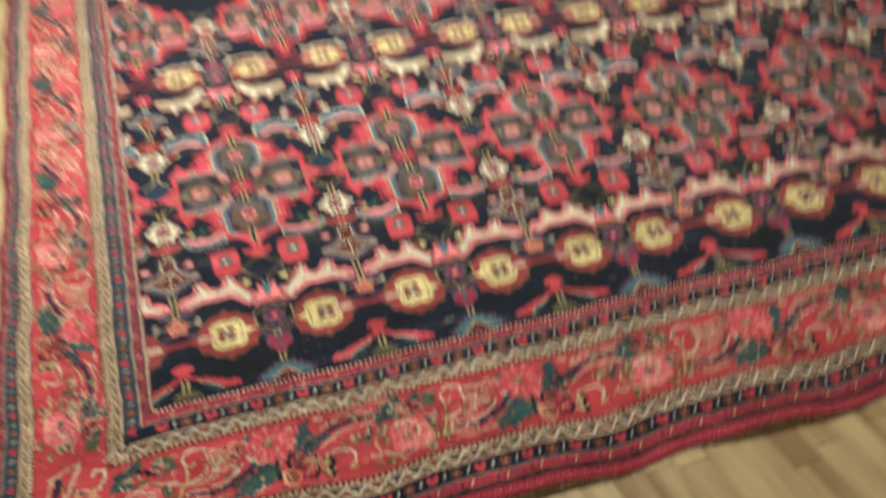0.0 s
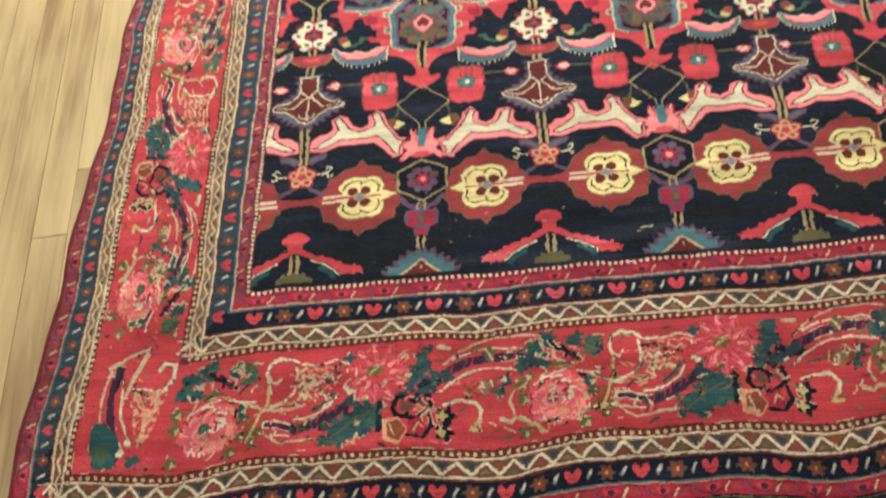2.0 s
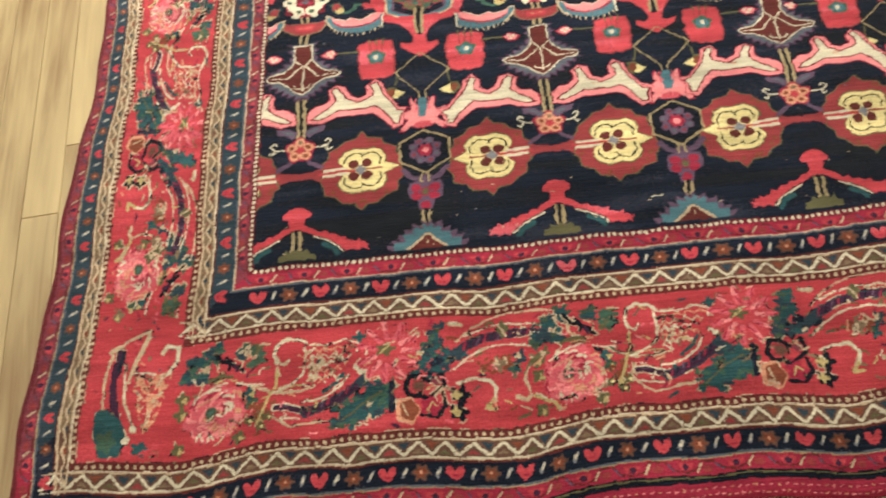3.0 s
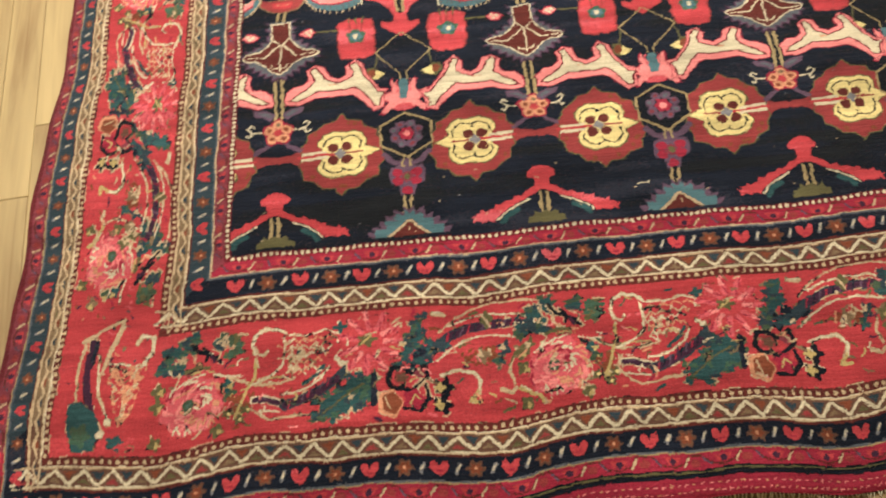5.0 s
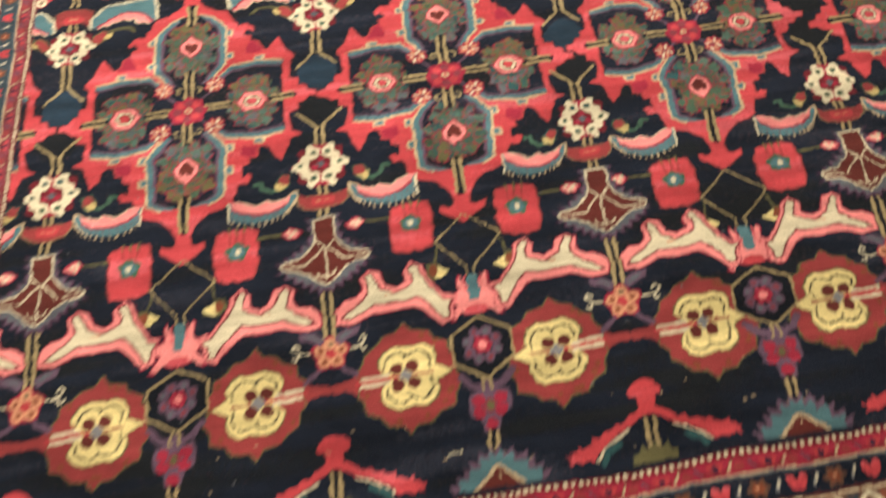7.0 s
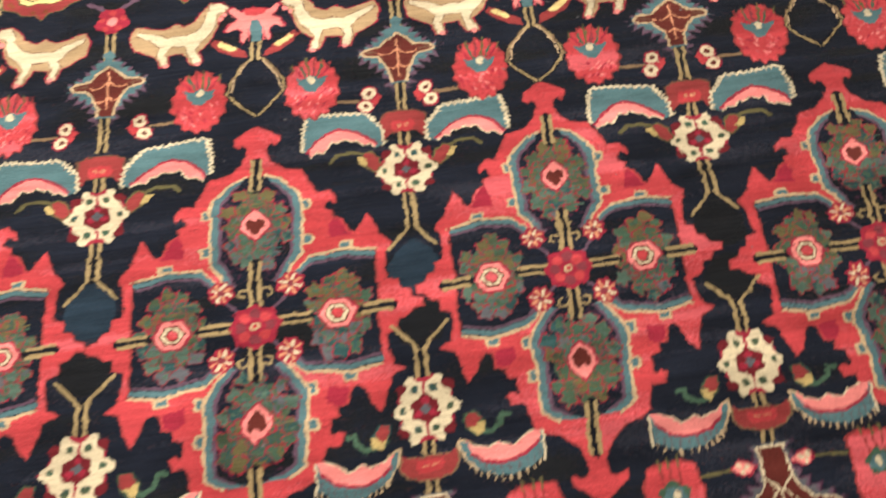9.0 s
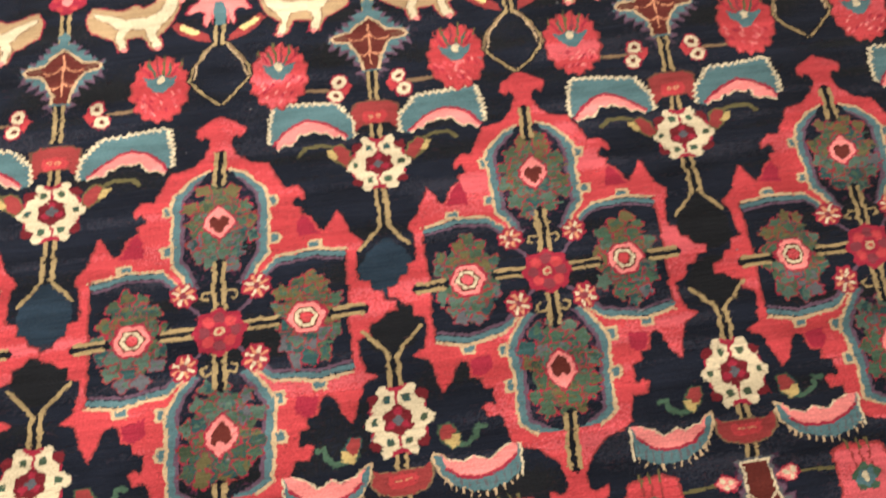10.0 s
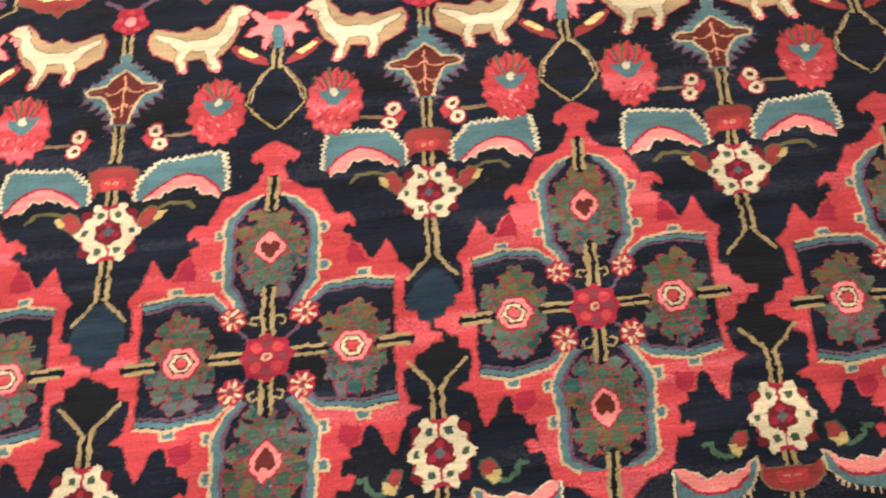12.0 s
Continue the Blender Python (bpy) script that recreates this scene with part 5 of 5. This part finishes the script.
def fine_strokes(p, rng, count):
    """Thin light and dark outlines worked over the border flowers."""
    p.id = BAND_IDS[7]
    for q in range(count):
        x, y = rng.uniform(-4, 50), rng.gauss(9.5, 4.2)
        if not 1.0 < y < 18.4:
            continue
        a, far = rng.uniform(-0.8, 1.4), rng.uniform(0.6, 1.8)
        bend = rng.uniform(-0.5, 0.5)
        name = ("sand", "walnut", "cream", "olive", "peach", "plum", "gold", "green", "pink")[q % 9]
        p.line([(x, y), (x + far * 0.5 * math.cos(a), y + far * 0.5 * math.sin(a)), (x + far * math.cos(a + bend), y + far * math.sin(a + bend))], 0.34, name)


def main_border():
    rng = random.Random(5)
    for k in range(5):
        sprigs(Pen(-0.043 + 0.552 * k, -0.329, 1.0, 1.0), rng, 45)
        sprigs(Pen(-0.255, 0.013 + 0.66 * (k + 1), -1.2, 0.745, True), rng, 45)
    sprigs(Pen(-0.255, 0.013, -0.45, 0.70, True), rng, 70)
    for k in range(5):
        p = Pen(-0.043 + 0.552 * k, -0.329, 1.0, 1.0)
        p.thin = 0.75
        for draw in (border_rose, urn, cabbage_rose, dark_flower, plumes):
            draw(p, rng)
    border_rose(Pen(-0.255, 0.013, -1.2, 0.745, True), rng)
    for k in range(5):
        p = Pen(-0.255, 0.013 + 0.66 * (k + 1), -1.2, 0.745, True)
        p.thin = 0.75
        for draw in (border_rose, urn, cabbage_rose, dark_flower, plumes):
            draw(p, rng)
    for k in range(5):
        fine_strokes(Pen(-0.043 + 0.552 * k, -0.329, 1.0, 1.0), rng, 70)
        fine_strokes(Pen(-0.255, 0.013 + 0.66 * (k + 1), -1.2, 0.745, True), rng, 70)
    # the corner: an upright urn beside a feather
    p = Pen(-0.315, -0.36, 1.0, 1.0)
    p.thin = 0.7
    p.part("urn", BAND_IDS[7], "upright sand outlined urn in the rug's corner")
    p.poly([(13.2, 18.0), (19.4, 18.4), (17.6, 10.0), (16.0, 7.6), (14.8, 11.0)], "peach", share=0.5)
    p.line([(13.4, 18.6), (16.6, 18.4)], 0.6, "cream")
    p.line([(17.2, 22.0), (18.0, 23.4), (19.8, 22.8), (20.0, 20.4), (18.4, 18.0)], 0.85, "cream")
    for q in range(22):
        y = 9 + 9 * rng.random()
        x = 16.0 + (rng.random() - 0.5) * (y - 6) * 0.42
        p.line([(x, y), (x + 0.5, y + 0.6)], 0.36, "sand")
    p.line([(9.0, 22.5), (12.0, 25.0), (15.0, 26.4), (13.8, 22.4), (12.6, 17.0)], 0.8, "sand")
    p.line([(9.4, 22.0), (8.8, 16.0), (9.4, 11.0)], 0.6, "sand")
    p.line([(11.8, 20.0), (12.6, 13.0), (14.2, 9.0)], 0.5, "cream")
    p.part("feather", BAND_IDS[7], "purple feather over a dark teal leaf")
    p.line([(10.6, 22.6), (10.4, 16.0), (11.6, 9.0)], 1.9, "plum")
    p.line([(11.2, 22.6), (11.0, 19.0)], 1.0, "navy")
    p.part("leaf", BAND_IDS[7], "dark teal leaf")
    p.poly([(8.0, 11.6), (9.8, 12.2), (12.2, 10.2), (13.4, 6.8), (12.2, 3.6), (9.2, 3.6), (8.2, 7.2)], "dteal")
    p.disc(10.2, 6.2, 1.4, 1.8, "green", 5, 0.2)
    p.disc(15.6, 5.2, 1.3, 1.1, "dteal", 5, 0.2)
    for x, y in ((14.2, 8.6), (13.2, 6.4)):
        p.disc(x, y, 0.65, 0.8, "cream")
    for q in range(8):
        p.line([(13.4 + 5 * rng.random(), 3.6 + 1.6 * rng.random()), (13.8 + 5 * rng.random(), 4.4 + 1.6 * rng.random())], 0.6, "rosered")


main_mask = (UU > EDGES[8][0]) & (VV > EDGES[8][1]) & ~((UU > EDGES[7][0]) & (VV > EDGES[7][1]))
kept_colour, kept_owner = colour.copy(), owner.copy()
main_border()


def broken_outlines():
    """Patchy light and dark outlines round the border flowers."""
    ground = owner == BAND_IDS[7]
    edge = np.zeros((NV, NU), bool)
    change = owner[:, 1:] != owner[:, :-1]
    edge[:, 1:] |= change
    change = owner[1:] != owner[:-1]
    edge[1:] |= change
    edge |= np.roll(edge, -1, 1) & ~ground
    edge &= main_mask
    tone = smooth_noise(NV, NU, 190, 190, 44)
    for low, high, name in ((-1, -0.46, "sand"), (-0.46, -0.40, "cream"), (0.36, 0.48, "walnut"), (0.48, 0.66, "black")):
        colour[edge & (tone >= low) & (tone < high)] = CODE[name]


broken_outlines()
colour[~main_mask], owner[~main_mask] = kept_colour[~main_mask], kept_owner[~main_mask]


# ---- laying the rug ----
def lie(u, v):
    """From the rug's own plane to the room: the fanning columns, the slanting rows, the wavy edges and low ripples."""
    lean = -0.03 + 0.07 * u
    x = u + lean * (v - 0.2)
    y = v + u * np.interp(v, [-0.5, 0.0, 0.2, 0.68, 0.85, 1.08, 3.0], [0.036, 0.038, 0.05, 0.025, 0.02, 0.0, 0.0])
    end = np.clip((0.12 - v) / 0.5, 0, 1)
    side = np.clip((0.05 - u) / 0.4, 0, 1)
    y = y + end * (0.0075 * np.sin(u * 12.3 + 0.4) + 0.004 * np.sin(u * 25.0 + 1.0))
    x = x + side * (0.0045 * np.sin(v * 13.0 + 1.0) + 0.002 * np.sin(v * 31.0))
    x = x + np.clip((-0.28 - u) / 0.07, 0, 1) * np.interp(v, [-0.5, 0.1, 0.3, 0.9, 3.0], [0.0, 0.002, 0.014, 0.026, 0.03])
    z = end ** 2 * (0.006 + 0.006 * np.sin(u * 12.3 - 1.1)) + side ** 2 * 0.003 * (1 + np.sin(v * 13.0 - 0.5))
    z = z + 0.0008 * np.sin(u * 7.0 + v * 3.0) + 0.0006 * np.sin(v * 11.0 - u * 2.0)
    edge = np.minimum(np.minimum(u - U0, U1 - u), np.minimum(v - V0, V1 - v))
    z = z - 0.004 * np.clip(1 - edge / 0.012, 0, 1) ** 2
    return x, y, z


def loosen():
    """Single knots stray across the edges of the drawing."""
    rng = np.random.RandomState(21)
    j, i = np.indices((NV, NU))
    stray = rng.uniform(0, 1, (NV, NU)) < 0.10
    dj = np.where(stray, rng.randint(-1, 2, (NV, NU)), 0)
    di = np.where(stray, rng.randint(-1, 2, (NV, NU)), 0)
    wander = smooth_noise(NV, NU, NV // 3, NU // 5, 61) * np.where(FIELD, 1.0, 0.62)
    di = di + np.round(wander).astype(int)
    dj = dj + np.round(smooth_noise(NV, NU, NV // 4, NU // 4, 62) * 0.55).astype(int)
    return colour[np.clip(j + dj, 0, NV - 1), np.clip(i + di, 0, NU - 1)]


def uneven_dye():
    """Skeins from different dye pots, worked in along the rows."""
    streak = 0.7 * smooth_noise(NV, NU, 170, 22, 71) + 0.45 * smooth_noise(NV, NU, 40, 30, 72)
    speck = np.random.RandomState(73).uniform(-0.28, 0.28, (NV, NU))
    for old, low, high in (("navy", "ink", "slate"), ("rosered", "red", "coral"), ("green", "dteal", "moss"), ("red", "red", "rosered")):
        was = colour == CODE[old]
        colour[was & FIELD & (streak + speck < -0.34)] = CODE[low]
        colour[was & (streak + speck > (0.62 if old == "navy" else 0.46))] = CODE[high]


colour = loosen()
uneven_dye()


def tidy_parts():
    """Each unbroken patch of a motif becomes a part of its own; single stray knots go to their neighbour."""
    cut = np.ones((NV, NU), bool)
    cut[:, 1:] = owner[:, 1:] != owner[:, :-1]
    row, first = np.nonzero(cut)
    last = np.append(first[1:], NU)
    last[np.append(row[1:] != row[:-1], True)] = NU
    own = owner[row, first].tolist()
    starts = np.searchsorted(row, np.arange(NV + 1)).tolist()
    a, b = first.tolist(), last.tolist()
    root = list(range(len(own)))

    def find(k):
        while root[k] != k:
            root[k] = root[root[k]]
            k = root[k]
        return k

    for j in range(1, NV):
        p, q = starts[j - 1], starts[j]
        while p < starts[j] and q < starts[j + 1]:
            if own[p] == own[q]:
                m, n = find(p), find(q)
                if m != n:
                    root[m] = n
            if b[p] == b[q]:
                p, q = p + 1, q + 1
            elif b[p] < b[q]:
                p += 1
            else:
                q += 1
    patches = collections.defaultdict(lambda: collections.defaultdict(list))
    for k in range(len(own)):
        patches[own[k]][find(k)].append(k)
    whole = set(BAND_IDS) | {0}
    rows = row.tolist()
    for n, found in list(patches.items()):
        if n in whole or len(found) < 2:
            continue
        sizes = sorted(((sum(b[k] - a[k] for k in runs), runs) for runs in found.values()), key=lambda q: -q[0])
        for size, runs in sizes[1:]:
            if size >= 45:
                PARTS.append(PARTS[n])
                for k in runs:
                    owner[rows[k], a[k]:b[k]] = len(PARTS) - 1
            else:
                for k in runs:
                    owner[rows[k], a[k]:b[k]] = owner[rows[k], a[k] - 1] if a[k] else 0


tidy_parts()


def knot_runs():
    """Runs of like knots along each row: row, first and last column, colour and part."""
    key = owner.astype(np.int64) * 64 + colour
    cut = np.ones((NV, NU), bool)
    cut[:, 1:] = (key[:, 1:] != key[:, :-1]) | (np.arange(1, NU) % 8 == 0)[None]
    row, first = np.nonzero(cut)
    last = np.append(first[1:], NU)
    last[np.append(row[1:] != row[:-1], True)] = NU
    return row, first, last, colour[row, first], owner[row, first]


def build_rug():
    rug = new("rug")
    tagged(rug, "large worn hand-knotted wool rug with red border on the wooden floor", "rug")
    row, first, last, wool_no, part_no = knot_runs()
    jig = np.random.RandomState(11).uniform(-1, 1, (NV + 1, NU + 1, 3)) * (0.00042, 0.00045, 0.00022)

    def corner(j, i):
        x, y, z = lie(U0 + i * DU, V0 + j * DV)
        d = jig[j, i]
        return np.stack([x + d[:, 0], y + d[:, 1], z + d[:, 2]], -1)

    quads = np.stack([corner(row, first), corner(row, last), corner(row + 1, last), corner(row + 1, first)], 1)
    order = np.argsort(part_no, kind="stable")
    bounds = np.searchsorted(part_no[order], np.arange(len(PARTS) + 1))
    made = {}
    for n, (name, parent, label) in enumerate(PARTS):
        some = order[bounds[n]:bounds[n + 1]]
        if not len(some):
            continue
        used, slot = np.unique(wool_no[some], return_inverse=True)
        me = bpy.data.meshes.new(name)
        me.vertices.add(4 * len(some))
        me.vertices.foreach_set("co", quads[some].astype(np.float32).ravel())
        me.loops.add(4 * len(some))
        me.loops.foreach_set("vertex_index", np.arange(4 * len(some), dtype=np.int32))
        me.polygons.add(len(some))
        me.polygons.foreach_set("loop_start", np.arange(0, 4 * len(some), 4, dtype=np.int32))
        for c in used:
            me.materials.append(MATS[c])
        me.polygons.foreach_set("material_index", slot.astype(np.int32))
        me.update(calc_edges=True)
        ob = new(name, me)
        ob.parent = made.get(parent, rug)
        if label:
            ob["label"] = label
        made[n] = ob
    # the foundation below the pile, with the rug's thickness at its edges
    nu, nv = 160, 160
    u, v = np.meshgrid(np.linspace(U0 + 0.001, U1 - 0.001, nu), np.linspace(V0 + 0.001, V1 - 0.001, nv))
    x, y, z = lie(u.ravel(), v.ravel())
    top = np.stack([x, y, z - 0.0022], -1)
    low = np.stack([x, y, np.maximum(z - 0.0075, FLOOR_Z + 0.0004)], -1)
    low[:, 2] = np.minimum(low[:, 2], top[:, 2] - 0.0006)
    faces = []
    for j in range(nv - 1):
        for i in range(nu - 1):
            a = j * nu + i
            faces.append((a, a + 1, a + nu + 1, a + nu))
    ring = list(range(nu)) + [j * nu + nu - 1 for j in range(1, nv)] + [(nv - 1) * nu + i for i in range(nu - 2, -1, -1)] + [j * nu for j in range(nv - 2, 0, -1)]
    for a, b in zip(ring, ring[1:] + ring[:1]):
        faces.append((b, a, a + nu * nv, b + nu * nv))
    me = bpy.data.meshes.new("foundation")
    me.from_pydata(np.concatenate([top, low]).tolist(), [], faces)
    me.materials.append(BACK)
    ob = new("foundation", me)
    ob.parent = rug
    ob["label"] = "dark woven foundation and bound edge"
    fringe(rug)


def fringe(rug):
    """Short worn warp ends along the flat-woven end."""
    rng = random.Random(9)
    bm = bmesh.new()
    s = U0 + 0.01
    while s < U1 - 0.01:
        s += rng.uniform(0.0025, 0.007)
        far = rng.uniform(0.003, 0.010) * (1.8 if rng.random() < 0.15 else 1)
        x, y, z = (float(a) for a in lie(np.array(s), np.array(V0 + 0.0015)))
        z -= 0.002
        dx, w = rng.uniform(-0.004, 0.004), rng.uniform(0.0007, 0.0013)
        low = FLOOR_Z + 0.0012
        pts = [(x, y, z), (x + dx * 0.5, y - far * 0.6, (z + low) / 2), (x + dx, y - far, low)]
        rings = []
        for q, (a, b, c) in enumerate(pts):
            k = w * (1 - 0.25 * q)
            rings.append([bm.verts.new((a - k, b, c)), bm.verts.new((a, b, c + k)), bm.verts.new((a + k, b, c)), bm.verts.new((a, b, c - k))])
        for r0, r1 in zip(rings, rings[1:]):
            for q in range(4):
                bm.faces.new((r0[q], r0[(q + 1) % 4], r1[(q + 1) % 4], r1[q]))
        bm.faces.new(rings[-1])
    ob = mesh_object("fringe", bm, COTTON, rug)
    tagged(ob, "short worn cream cotton fringe", kind="stuff")


build_rug()


# ---- floor of oak strips ----
def strip_mesh(width, length):
    bm = bmesh.new()
    box(bm, -width / 2 + 0.0004, width / 2 - 0.0004, 0.0005, length - 0.0005, -0.012, 0)
    top = [e for e in bm.edges if all(v.co.z > -0.001 for v in e.verts)]
    bmesh.ops.bevel(bm, geom=top, offset=0.0009, segments=1, affect="EDGES")
    me = bpy.data.meshes.new("plank")
    bm.to_mesh(me)
    bm.free()
    me.materials.append(OAK)
    return me


def oak_floor():
    x0, x1, y0, y1 = ROOM
    bm = bmesh.new()
    box(bm, x0 - 0.1, x1 + 0.1, y0 - 0.1, y1 + 0.1, FLOOR_Z - 0.06, FLOOR_Z - 0.005)
    floor = tagged(mesh_object("floor", bm, GROOVE), "honey-coloured varnished oak strip floor under the rug", "floor", kind="structure")
    rng = random.Random(4)
    width = 0.066
    lengths = (0.8, 1.1, 1.45, 1.8)
    short = (0.5, 0.25)
    shared = {a: strip_mesh(width, a) for a in lengths + short}
    # the strips run at a slight angle to the rug
    turn = pose(0, 0, FLOOR_Z, 0, 0, 6.5)
    x = x0 - 0.6
    while x < x1 + 0.6:
        y = y0 - 0.6 - rng.random() * 0.8
        while y < y1 + 0.5:
            step = 0.05
            for a in (rng.choice(lengths),) + short:
                m = turn @ pose(x + 0.017, y, -rng.uniform(0, 0.0004))
                mid, end = m @ Vector((0, a / 2, 0)), m @ Vector((0, a, 0))
                start = m.translation
                if all(x0 + 0.05 < q.x < x1 - 0.05 and y0 + 0.02 < q.y < y1 - 0.02 for q in (start, end)):
                    step = a
                    if not all(0.1 < q.x < 2.5 and 0.0 < q.y < 2.5 for q in (start, mid, end)):
                        ob = new("plank", shared[a])
                        ob.parent = floor
                        ob.matrix_world = m
                    break
            y += step
        x += width


oak_floor()
